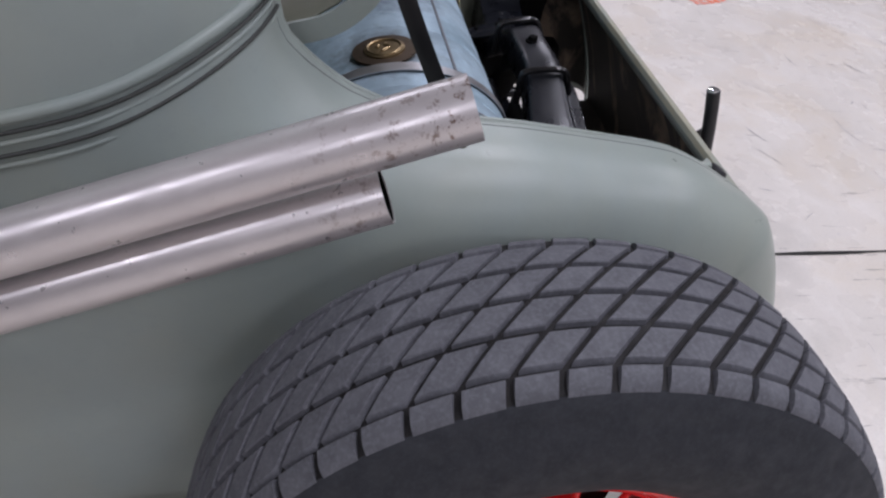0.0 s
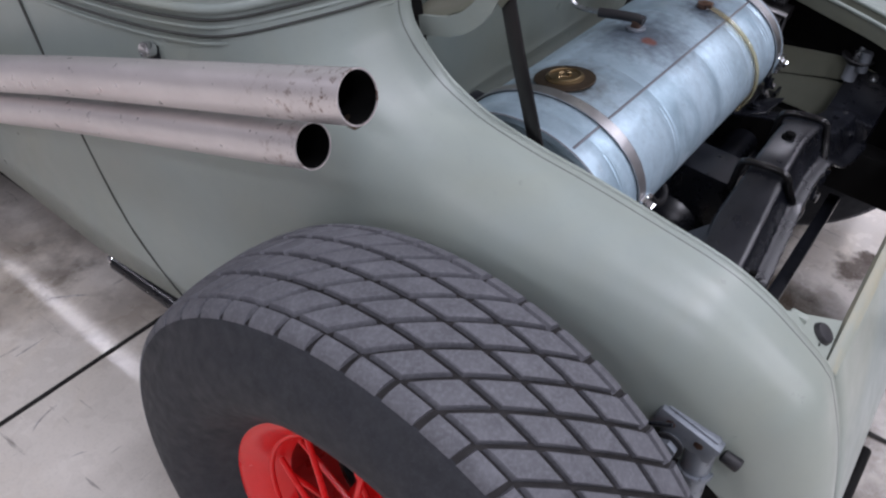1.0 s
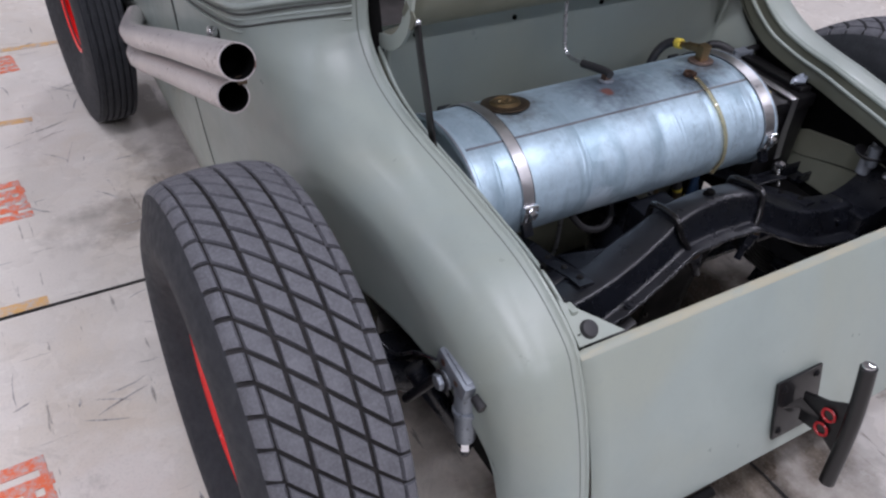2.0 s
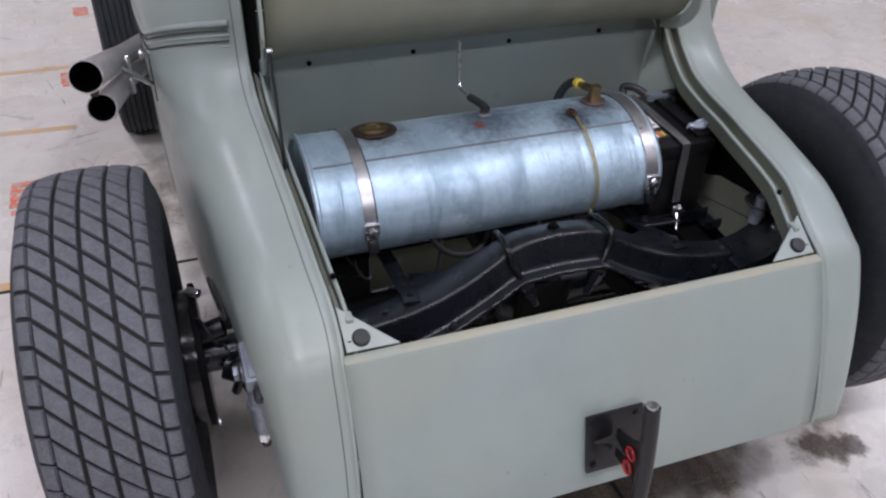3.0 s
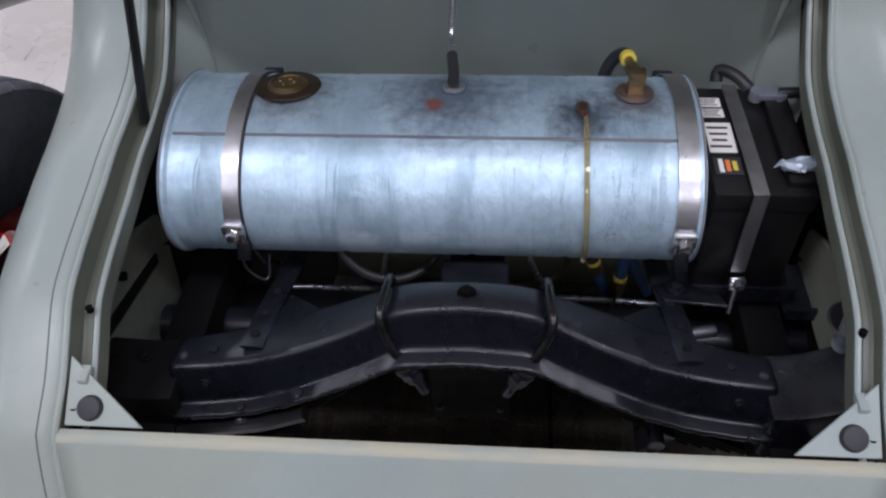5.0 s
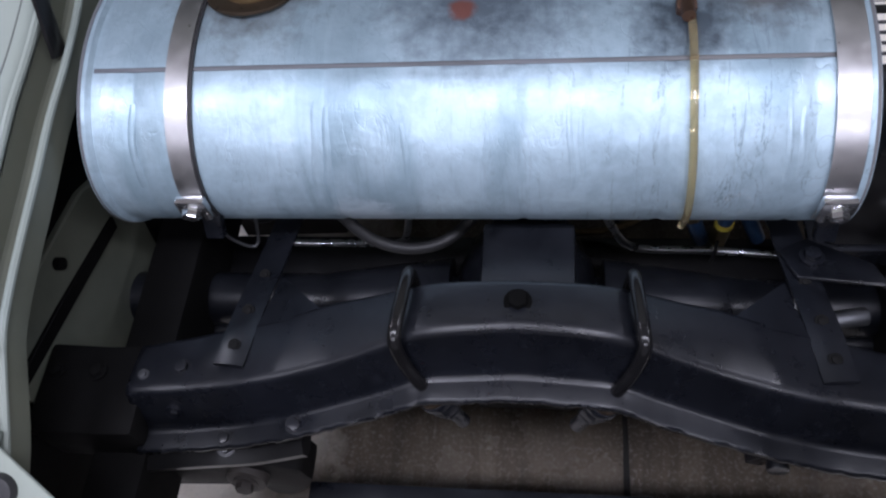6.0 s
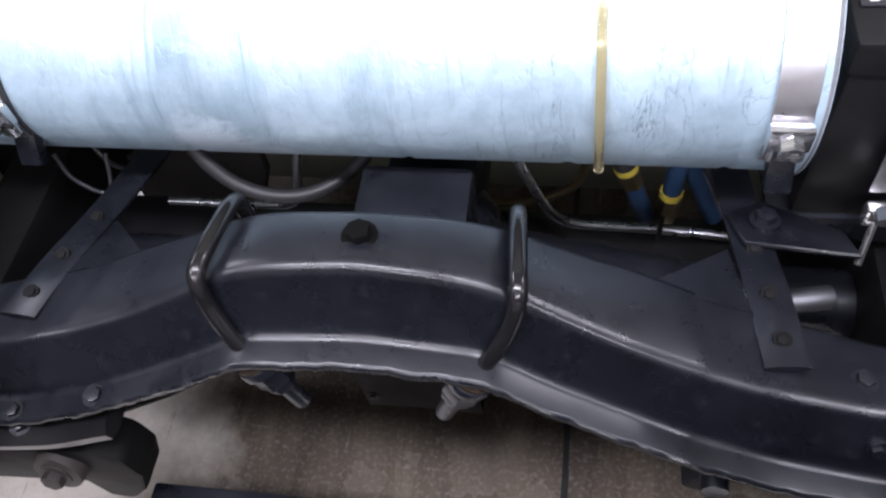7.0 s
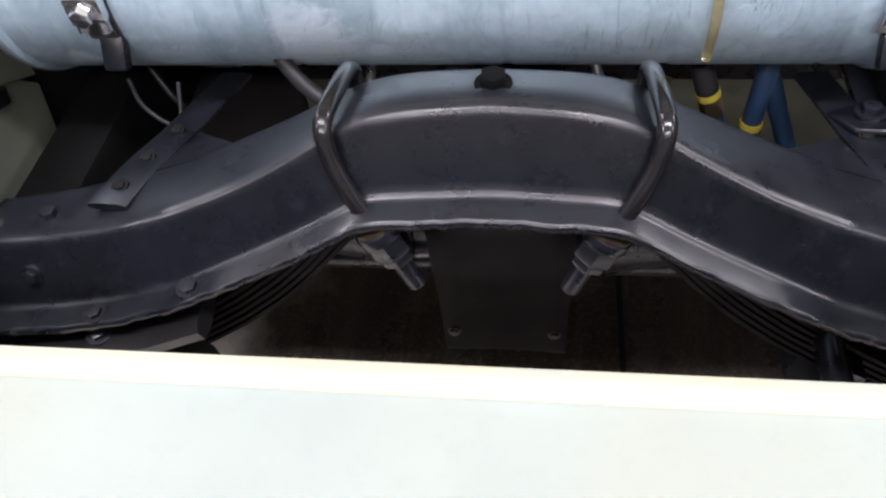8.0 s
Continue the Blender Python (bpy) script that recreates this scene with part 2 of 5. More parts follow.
PIPE = pipe_material()


def concrete_material():
    m = material("worn_concrete", (0.5, 0.49, 0.47), 0.5)
    n = Nodes(m)
    cloud = n.ramp(n.noise(1.3, 8, 0.6), [(0.3, (0.62, 0.59, 0.56)), (0.7, (0.82, 0.79, 0.765))])
    mottled = n.mix(n.ramp(n.noise(9, 9, 0.7), [(0.42, 0.0), (0.72, 0.75)]), cloud, (0.72, 0.69, 0.665))
    warm = n.ramp(n.noise(2.3, 6, 0.6, distort=0.5), [(0.46, 0.0), (0.68, 0.55)])
    mottled = n.mix(warm, mottled, (0.66, 0.58, 0.48))
    pale = n.ramp(n.noise(4.2, 7, 0.65, n.scaled(1.0, 2.4, 1.0), 0.7), [(0.52, 0.0), (0.7, 0.6)])
    mottled = n.mix(pale, mottled, (0.83, 0.81, 0.79))
    dark = n.ramp(n.noise(3.6, 10, 0.78, distort=0.8), [(0.58, 0.0), (0.74, 0.5)])
    mottled = n.mix(dark, mottled, (0.27, 0.25, 0.235))
    # dark stains; the two along the sill also paint in its shade
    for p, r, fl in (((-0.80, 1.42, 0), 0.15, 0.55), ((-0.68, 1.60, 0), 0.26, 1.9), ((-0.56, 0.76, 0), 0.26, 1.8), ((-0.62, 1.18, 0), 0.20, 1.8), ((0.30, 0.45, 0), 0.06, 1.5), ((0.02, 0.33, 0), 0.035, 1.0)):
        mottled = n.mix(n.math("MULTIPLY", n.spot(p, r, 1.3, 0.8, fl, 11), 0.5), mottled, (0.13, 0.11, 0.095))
    # shade behind the tail painted into the concrete, with an old spill beside it
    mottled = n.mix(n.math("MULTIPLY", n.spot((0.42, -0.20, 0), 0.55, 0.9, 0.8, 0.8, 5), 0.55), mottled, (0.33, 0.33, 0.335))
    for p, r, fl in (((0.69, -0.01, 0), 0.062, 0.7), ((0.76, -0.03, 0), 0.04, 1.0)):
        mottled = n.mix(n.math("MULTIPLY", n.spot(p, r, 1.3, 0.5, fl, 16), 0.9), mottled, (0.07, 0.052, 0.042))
    # brown streaks below the car, darkened to put its shade into the concrete
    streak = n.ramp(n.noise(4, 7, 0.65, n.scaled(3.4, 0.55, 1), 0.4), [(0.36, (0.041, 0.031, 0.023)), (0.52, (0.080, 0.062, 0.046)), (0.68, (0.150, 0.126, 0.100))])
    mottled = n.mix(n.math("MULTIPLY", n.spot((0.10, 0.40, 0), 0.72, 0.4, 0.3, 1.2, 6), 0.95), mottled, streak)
    # tyre scuffs: thin streaks in two directions
    scuff = n.ramp(n.noise(6, 6, 0.7, n.scaled(7.5, 0.7, 1)), [(0.63, 0.0), (0.67, 0.75)])
    scuff2 = n.ramp(n.noise(5, 6, 0.7, n.scaled(0.8, 8.0, 1)), [(0.645, 0.0), (0.68, 0.6)])
    mottled = n.mix(scuff, mottled, (0.20, 0.185, 0.175))
    mottled = n.mix(scuff2, mottled, (0.26, 0.245, 0.235))
    speck = n.mix(n.ramp(n.noise(160, 5), [(0.5, 0.0), (0.85, 0.4)]), mottled, (0.42, 0.41, 0.40))
    n.put("Base Color", n.mix(1.0, speck, (1.0, 0.985, 0.935), "MULTIPLY"))
    n.put("Roughness", n.ramp(n.noise(5, 7), [(0.3, 0.13), (0.75, 0.44)]))
    n.bump(n.noise(90, 6, 0.7), 0.08, 0.002)
    return m


CONCRETE = concrete_material()


def chipped_paint(name, base):
    m = material(name, base, 0.6)
    n = Nodes(m)
    worn = n.ramp(n.noise(30, 9, 0.78), [(0.45, 0.0), (0.60, 0.95)])
    n.put("Base Color", n.mix(worn, base, (0.52, 0.49, 0.47)))
    return m


ORANGE = chipped_paint("orange_floor_paint", (0.80, 0.17, 0.07))
YELLOW = chipped_paint("faded_yellow_floor_paint", (0.70, 0.42, 0.16))
WALLPAINT = paint_material("hall_wall_paint", (0.30, 0.30, 0.31), 0.8)
RUBBER = material("black_rubber", (0.022, 0.022, 0.024), 0.55)
CABLE = material("black_cable", (0.015, 0.015, 0.016), 0.5)
BLUE = paint_material("blue_anodised", (0.022, 0.055, 0.125), 0.4, 0.35)
YELLOWTAG = material("yellow_plastic", (0.62, 0.50, 0.07), 0.4)
WHITE = paint_material("white_label", (0.72, 0.72, 0.70), 0.45)
LABEL_OR = material("orange_label", (0.72, 0.20, 0.06), 0.4)
INK = material("label_ink", (0.03, 0.03, 0.035), 0.5)
WELD = paint_material("heat_stained_weld", (0.16, 0.17, 0.19), 0.5, 0.4)
SLIP = material("clear_amber_tube", (0.86, 0.73, 0.46), 0.08)
SLIP.node_tree.nodes["Principled BSDF"].inputs["Transmission Weight"].default_value = 0.9
LENS = material("red_lens", (0.42, 0.025, 0.03), 0.25)
FOIL = metal_material("blue_grey_foil", (0.40, 0.455, 0.52), 0.35)
FOIL.node_tree.nodes["Principled BSDF"].inputs["Metallic"].default_value = 0.4


# ---- mesh helpers ----
def from_lists(name, verts, faces, mat, parent=None, label="", smooth=True, angle=40):
    me = bpy.data.meshes.new(name)
    me.from_pydata([tuple(v) for v in verts], [], faces)
    me.update()
    bm = bmesh.new()
    bm.from_mesh(me)
    bmesh.ops.recalc_face_normals(bm, faces=bm.faces)
    bm.to_mesh(me)
    bm.free()
    return finish(name, me, mat, parent, label, smooth, angle)


def finish(name, me, mat, parent=None, label="", smooth=True, angle=40):
    mats = mat if isinstance(mat, (list, tuple)) else [mat]
    for m in mats:
        me.materials.append(m)
    if smooth:
        me.polygons.foreach_set("use_smooth", [True] * len(me.polygons))
        me.set_sharp_from_angle(angle=radians(angle))
    ob = new(name, me)
    if parent:
        ob.parent = parent
    if label:
        tagged(ob, label)
    return ob


def part(name, bm, mat, parent=None, label="", smooth=True, angle=40):
    """Links a bmesh as one mesh object under its thing."""
    me = bpy.data.meshes.new(name)
    bm.to_mesh(me)
    bm.free()
    return finish(name, me, mat, parent, label, smooth, angle)


def add_box(bm, c, size, rot=None, bevel=0.0):
    m = Matrix.Translation(c) @ (rot.to_4x4() if rot else Matrix.Identity(4)) @ Matrix.Diagonal((*size, 1))
    made = bmesh.ops.create_cube(bm, size=1, matrix=m)["verts"]
    if bevel:
        edges = {e for v in made for e in v.link_edges}
        bmesh.ops.bevel(bm, geom=list(edges), offset=bevel, segments=2, affect="EDGES", profile=0.6)
    return bm


def box(c, size, rot=None, bevel=0.003):
    return add_box(bmesh.new(), c, size, rot, bevel)


def aim(a, b):
    return (Vector(b) - Vector(a)).to_track_quat("Z", "Y").to_matrix()


def add_cyl(bm, a, b, r, r2=None, seg=20, bevel=0.0):
    a, b = Vector(a), Vector(b)
    m = Matrix.Translation((a + b) / 2) @ aim(a, b).to_4x4()
    made = bmesh.ops.create_cone(bm, cap_ends=True, segments=seg, radius1=r, radius2=r if r2 is None else r2, depth=(b - a).length, matrix=m)["verts"]
    if bevel:
        caps = [f for f in {f for v in made for f in v.link_faces} if len(f.verts) > 4]
        edges = {e for f in caps for e in f.edges}
        bmesh.ops.bevel(bm, geom=list(edges), offset=bevel, segments=2, affect="EDGES", profile=0.6)
    return bm


def cyl(a, b, r, r2=None, seg=20, bevel=0.0):
    return add_cyl(bmesh.new(), a, b, r, r2, seg, bevel)


def smooth_line(pts, n):
    """n points evenly along a smooth curve through the given ones."""
    p = [Vector(q) for q in pts]
    p = [2 * p[0] - p[1]] + p + [2 * p[-1] - p[-2]]
    fine = []
    for i in range(1, len(p) - 2):
        for k in range(16):
            u = k / 16
            a, b, c, d = p[i - 1], p[i], p[i + 1], p[i + 2]
            fine.append(0.5 * (2 * b + (c - a) * u + (2 * a - 5 * b + 4 * c - d) * u * u + (3 * b - a - 3 * c + d) * u**3))
    fine.append(p[-2])
    lens = [0.0]
    for a, b in zip(fine, fine[1:]):
        lens.append(lens[-1] + (b - a).length)
    out = []
    for i in range(n):
        want = lens[-1] * i / (n - 1)
        j = max(1, next((k for k, v in enumerate(lens) if v >= want - 1e-9), len(lens) - 1))
        u = (want - lens[j - 1]) / max(1e-9, lens[j] - lens[j - 1])
        out.append(fine[j - 1].lerp(fine[j], u))
    return out


def grid_faces(rows, cols, closed=False):
    out = []
    for i in range(rows - 1):
        for j in range(cols if closed else cols - 1):
            k = (j + 1) % cols
            out.append((i * cols + j, i * cols + k, (i + 1) * cols + k, (i + 1) * cols + j))
    return out


def tube_lists(pts, r, seg=10, caps=True, n=None, wide=None, start=0):
    """Vertices and faces of a tube along points; wide: (side, up) half sizes of a flat bar in place of a round one."""
    line = smooth_line(pts, n) if n else [Vector(p) for p in pts]
    verts, faces, side = [], [], None
    for i, p in enumerate(line):
        t = (line[min(i + 1, len(line) - 1)] - line[max(i - 1, 0)]).normalized()
        if side is None:
            side = t.cross(Vector((0, 0, 1)))
            if side.length < 0.1:
                side = t.cross(Vector((1, 0, 0)))
        side = (side - t * side.dot(t)).normalized()
        up = side.cross(t)
        for k in range(seg):
            a = 2 * math.pi * (k + 0.5) / seg
            if wide:
                c, s = math.cos(a), math.sin(a)
                verts.append(p + side * wide[0] * max(-1, min(1, 1.42 * c)) + up * wide[1] * max(-1, min(1, 1.42 * s)))
            else:
                verts.append(p + (side * math.cos(a) + up * math.sin(a)) * r)
    faces = [tuple(start + q for q in f) for f in grid_faces(len(line), seg, True)]
    if caps:
        faces += [tuple(start + q for q in range(seg)), tuple(start + (len(line) - 1) * seg + q for q in range(seg))]
    return verts, faces


def tube(name, pts, r, mat, parent=None, label="", seg=10, n=None, wide=None):
    v, f = tube_lists(pts, r, seg, True, n, wide)
    return from_lists(name, v, f, mat, parent, label)


def hollow_pipe(name, pts, r, wall, mat, parent, label="", seg=36, n=12):
    """A pipe whose far end is closed out of sight and whose first end is open."""
    line = smooth_line(pts, n)
    v, f = tube_lists(line, r, seg, False)
    v2, f2 = tube_lists(line, r - wall, seg, False, start=len(v))
    lip = [(k, (k + 1) % seg, len(v) + (k + 1) % seg, len(v) + k) for k in range(seg)]
    return from_lists(name, v + v2, f + f2 + lip, mat, parent, label)


def revolve(name, profile, centre, axis, mat, parent=None, label="", seg=48, angle=40, floor_z=0.001):
    """profile: (along, radius) pairs, turned about the axis ('x', 'y' or 'z') through centre."""
    verts = []
    for a, r in profile:
        for k in range(seg):
            th = 2 * math.pi * k / seg
            c, s = r * math.cos(th), r * math.sin(th)
            off = {"x": (a, c, s), "y": (c, a, s), "z": (c, s, a)}[axis]
            v = Vector(centre) + Vector(off)
            v.z = max(v.z, floor_z)
            verts.append(v)
    faces = grid_faces(len(profile), seg, True)
    return from_lists(name, verts, faces, mat, parent, label, angle=angle)


def prism(pts, way):
    """A flat polygon pushed along a vector."""
    bm = bmesh.new()
    a = [bm.verts.new(p) for p in pts]
    b = [bm.verts.new(Vector(p) + Vector(way)) for p in pts]
    bm.faces.new(a)
    bm.faces.new(b[::-1])
    for i in range(len(a)):
        j = (i + 1) % len(a)
        bm.faces.new((a[j], a[i], b[i], b[j]))
    bmesh.ops.recalc_face_normals(bm, faces=bm.faces)
    return bm


def bevelled(bm, size, seg=2):
    bmesh.ops.bevel(bm, geom=list(bm.edges), offset=size, segments=seg, affect="EDGES", profile=0.6)
    return bm


def bolt(parent, p, way, r=0.007, h=0.006, mat=None, name="bolt"):
    p, way = Vector(p), Vector(way).normalized()
    bm = cyl(p - way * 0.002, p + way * 0.0015, r * 1.45, seg=16)
    add_cyl(bm, p + way * 0.001, p + way * h, r, seg=6, bevel=0.0008)
    return part(name, bm, mat or BLACK, parent)


def lerp_table(table, v):
    """Straight-line reading of (at, value) pairs."""
    return float(np.interp(v, [a for a, _ in table], [b for _, b in table]))


# ---- the hall ----
def build_hall():
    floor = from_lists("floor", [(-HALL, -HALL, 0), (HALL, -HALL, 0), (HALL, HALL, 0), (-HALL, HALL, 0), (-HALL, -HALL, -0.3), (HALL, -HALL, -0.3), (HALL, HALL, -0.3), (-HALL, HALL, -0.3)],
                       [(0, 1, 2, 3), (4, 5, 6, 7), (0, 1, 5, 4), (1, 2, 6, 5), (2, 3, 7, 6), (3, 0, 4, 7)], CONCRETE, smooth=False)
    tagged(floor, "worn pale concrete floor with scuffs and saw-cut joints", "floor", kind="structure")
    joint_mat = paint_material("joint_filler", (0.012, 0.011, 0.010), 0.8, 0.4)
    for k, x in enumerate((-4.45, 4.74)):
        ob = part("joint", box((x, 0, 0.001), (0.008, 2 * HALL - 0.1, 0.004), bevel=0), joint_mat, floor, "dark filled saw-cut joint")
    # the joint below the car wanders off as a crack behind it
    rnd = random.Random(3)
    verts = []
    for k in range(160):
        y = 8.9 - 17.8 * k / 159
        x = 0.146 + 0.045 * max(0.0, 0.2 - y) + (rnd.uniform(-0.006, 0.006) if y < 0.2 else 0.0)
        w = 0.004 if y > 0.2 else 0.004 + rnd.uniform(-0.0015, 0.004)
        verts += [(x - w, y, 0.003), (x + w, y, 0.003)]
    from_lists("joint", verts, grid_faces(160, 2), joint_mat, floor, "dark joint that breaks into a crack", smooth=False)
    for k, y in enumerate((-3.45, 1.14, 5.7)):
        ob = part("joint", box((0, y, 0.0013), (2 * HALL - 0.1, 0.008, 0.004), bevel=0), joint_mat, floor, "dark filled saw-cut joint")
    t = 0.2
    for nm, c, s in (("wall_north", (0, HALL + t / 2, CEIL / 2), (2 * HALL, t, CEIL)), ("wall_south", (0, -HALL - t / 2, CEIL / 2), (2 * HALL, t, CEIL)),
                     ("wall_east", (HALL + t / 2, 0, CEIL / 2), (t, 2 * HALL + 2 * t, CEIL)), ("wall_west", (-HALL - t / 2, 0, CEIL / 2), (t, 2 * HALL + 2 * t, CEIL))):
        tagged(part(nm, box(c, s, bevel=0), WALLPAINT, smooth=False), "plain pale painted hall wall", "wall", kind="structure")
    tagged(part("ceiling", box((0, 0, CEIL + 0.1), (2 * HALL + 0.4, 2 * HALL + 0.4, 0.2), bevel=0), WALLPAINT, smooth=False), "plain pale hall ceiling", "ceiling", kind="structure")
    glow = material("lamp_diffuser", (0.9, 0.9, 0.9), 0.4)
    gb = glow.node_tree.nodes["Principled BSDF"]
    gb.inputs["Emission Color"].default_value = (0.88, 0.88, 1, 1)
    gb.inputs["Emission Strength"].default_value = 2.0
    for x, y, wide, deep in LAMPS:
        fixture = part("ceiling_light", box((x, y, CEIL - 0.03), (wide + 0.08, deep + 0.08, 0.06), bevel=0.01), ALU)
        tagged(fixture, "long white ceiling luminaire with a bright diffuser", "lamp", "ceiling lights")
        part("diffuser", box((x, y, CEIL - 0.066), (wide, deep, 0.012), bevel=0.003), glow, fixture, "glowing white diffuser")
        ld = bpy.data.lights.new("hall_lamp", "AREA")
        ld.shape, ld.size, ld.size_y, ld.energy, ld.color = "RECTANGLE", wide, deep, LAMP_POWER, (0.86, 0.85, 1.0)
        lo = new("hall_lamp", ld)
        lo.matrix_world = Matrix.Translation((x, y, CEIL - 0.08))


build_hall()


# ---- floor marks ----
def floor_bars(name, mat, label, cx, cy, w, h, bars, turn=0.0):
    """Sprayed stencil marks: worn plain bars lying on the concrete."""
    rot = Matrix.Rotation(turn, 3, "Z")
    mark = new(name)
    mark.location = (cx, cy, 0)
    for k, (bx, by, bw, bh) in enumerate(bars):
        c = rot @ Vector((bx * w, by * h, 0))
        part("paint_bar", add_box(bmesh.new(), (c.x, c.y, 0.0008 + 0.0001 * k), (bw * w, bh * h, 0.0012), rot), mat, mark, smooth=False)
    return tagged(mark, label, "floor marking", "sprayed floor marks")


STENCIL = [(0.02, -0.40, 0.66, 0.13), (0.0, -0.20, 0.70, 0.12), (0.0, 0.0, 0.68, 0.13), (0.01, 0.20, 0.70, 0.12), (0.0, 0.40, 0.64, 0.13), (-0.27, 0.10, 0.10, 0.62), (0.08, -0.08, 0.12, 0.66), (0.28, 0.12, 0.09, 0.60)]
floor_bars("floor_stencil", ORANGE, "worn orange sprayed stencil block on concrete", -1.14, 1.63, 0.17, 0.21, STENCIL, 0.05)
floor_bars("floor_stencil", ORANGE, "worn orange sprayed stencil block on concrete", -1.24, 0.57, 0.18, 0.25, STENCIL, 0.05)
floor_bars("floor_stencil", ORANGE, "small worn orange sprayed mark on concrete", -1.03, 2.50, 0.11, 0.14, STENCIL[:8], 0.1)
floor_bars("floor_stencil", ORANGE, "small worn orange sprayed mark on concrete", -1.0, 3.25, 0.1, 0.12, STENCIL[:7], 0.1)
floor_bars("floor_stencil", ORANGE, "small worn orange sprayed mark on concrete", 2.03, -1.22, 0.14, 0.2, STENCIL[:8], 0.4)
floor_bars("painted_dash", YELLOW, "faded yellow painted dash on concrete", -1.33, 1.165, 0.46, 0.035, [(0, 0, 1, 1)], 0.0)
floor_bars("painted_dash", YELLOW, "faded yellow painted dash on concrete", -1.30, 2.09, 0.60, 0.03, [(0, 0, 1, 1)], -0.05)
floor_bars("painted_dash", YELLOW, "faded yellow painted dash on concrete", -0.95, 2.62, 0.9, 0.03, [(0, 0, 1, 1)], 0.0)

# ---- rubber and scrape marks on the concrete ----
def build_scuffs():
    rnd = random.Random(11)
    verts, faces = [], []
    zones = [(-2.0, -0.75, -0.4, 3.2, 120), (0.2, 2.6, -2.0, -0.2, 70), (-0.9, -0.3, 0.9, 2.2, 26), (0.8, 1.6, 0.6, 2.6, 30)]
    for x0, x1, y0, y1, count in zones:
        for _ in range(count):
            c = Vector((rnd.uniform(x0, x1), rnd.uniform(y0, y1), 0.0009))
            a = rnd.choice((0.15, 0.2, 1.45, 1.6, 2.5)) + rnd.uniform(-0.3, 0.3)
            L, w = rnd.uniform(0.02, 0.14) * rnd.uniform(0.5, 1.3), rnd.uniform(0.0008, 0.003)
            d, s = Vector((math.cos(a), math.sin(a), 0)), Vector((-math.sin(a), math.cos(a), 0))
            bend = rnd.uniform(-0.1, 0.1) * L
            base = len(verts)
            for u, k in ((-0.5, 0.15), (-0.2, 1.0), (0.2, rnd.uniform(0.5, 1.2)), (0.5, 0.15)):
                m = c + d * L * u + s * bend * (4 * u * u)
                verts += [m - s * w * k, m + s * w * k]
            faces += [(base + 2 * i, base + 2 * i + 1, base + 2 * i + 3, base + 2 * i + 2) for i in range(3)]
    m = material("rubber_scuff", (0.11, 0.10, 0.095), 0.75)
    n = Nodes(m)
    n.put("Base Color", n.ramp(n.noise(60, 6, 0.7), [(0.38, (0.16, 0.15, 0.14)), (0.6, (0.55, 0.53, 0.51))]))
    ob = from_lists("floor_scuffs", verts, faces, m, smooth=False)
    tagged(ob, "thin dark rubber and scrape marks on the concrete", "scuff marks", kind="stuff")


build_scuffs()

# ---- the car ----
car = new("hot_rod_car")
tagged(car, "sage green stripped hot rod with open rear compartment, red wheels", "car")
car.location = (0, 0, 0)

# the compartment's opening edge in side view, from above the belt down to the tail
EDGE = [(-0.47, 0.83, 1.35), (-0.475, 0.74, 1.18), (-0.478, 0.675, 1.03), (-0.479, 0.648, 0.93), (-0.479, 0.638, 0.853), (-0.479, 0.612, 0.818), (-0.477, 0.572, 0.785), (-0.473, 0.533, 0.764),
        (-0.469, 0.492, 0.749), (-0.466, 0.421, 0.737), (-0.464, 0.354, 0.731), (-0.461, 0.29, 0.722), (-0.459, 0.226, 0.713), (-0.457, 0.181, 0.706), (-0.455, 0.139, 0.696),
        (-0.450, 0.095, 0.676), (-0.447, 0.053, 0.652), (-0.448, 0.015, 0.630), (-0.450, -0.003, 0.612), (-0.451, -0.044, 0.535), (-0.453, -0.08, 0.436), (-0.458, -0.106, 0.345), (-0.460, -0.116, 0.285)]
SIDE = [(-0.15, 0.535), (-0.1, 0.548), (0.0, 0.566), (0.1, 0.582), (0.3, 0.602), (0.5, 0.622), (0.8, 0.655), (1.2, 0.682), (2.0, 0.66), (3.0, 0.50)]
RADIUS = [(0.28, 0.075), (0.6, 0.085), (0.72, 0.105), (0.78, 0.13), (0.86, 0.17), (1.4, 0.17)]
CROWN = [(0.28, 0.010), (0.45, 0.014), (0.62, 0.015), (0.70, 0.008), (0.78, 0.0)]


def edge_frames(n):
    """Points along the opening edge with the way into the body."""
    line = smooth_line(EDGE, n)
    out = []
    for i, p in enumerate(line):
        t = line[min(i + 1, n - 1)] - line[max(i - 1, 0)]
        t = Vector((0, t.y, t.z)).normalized()
        out.append((p, t, Vector((0, -t.z, t.y))))
    return out


def quarter_rows(side):
    rows = []
    for p, t, n in edge_frames(90):
        r = lerp_table(RADIUS, p.z)
        outer = lerp_table(SIDE, p.y + n.y * r)
        w = outer + p.x
        r = min(r, w - 0.004)
        row = []
        for u in (0.0, 0.35, 0.7, 1.0):
            row.append(Vector((p.x - u * (w - r), p.y, p.z)) + n * 0.004 * u * u)
        for k in range(1, 13):
            a = math.pi / 2 * k / 12
            row.append(Vector((p.x - (w - r) - r * math.sin(a), p.y, p.z)) + n * (0.004 + r * (1 - math.cos(a))))
        crown = lerp_table(CROWN, p.z)
        for k in range(1, len(row)):
            row[k] = row[k] - n * crown * math.sin(math.pi * min(1.0, k / 13.0))
        rows.append([Vector((-side * v.x, v.y, v.z)) for v in row])
    return rows


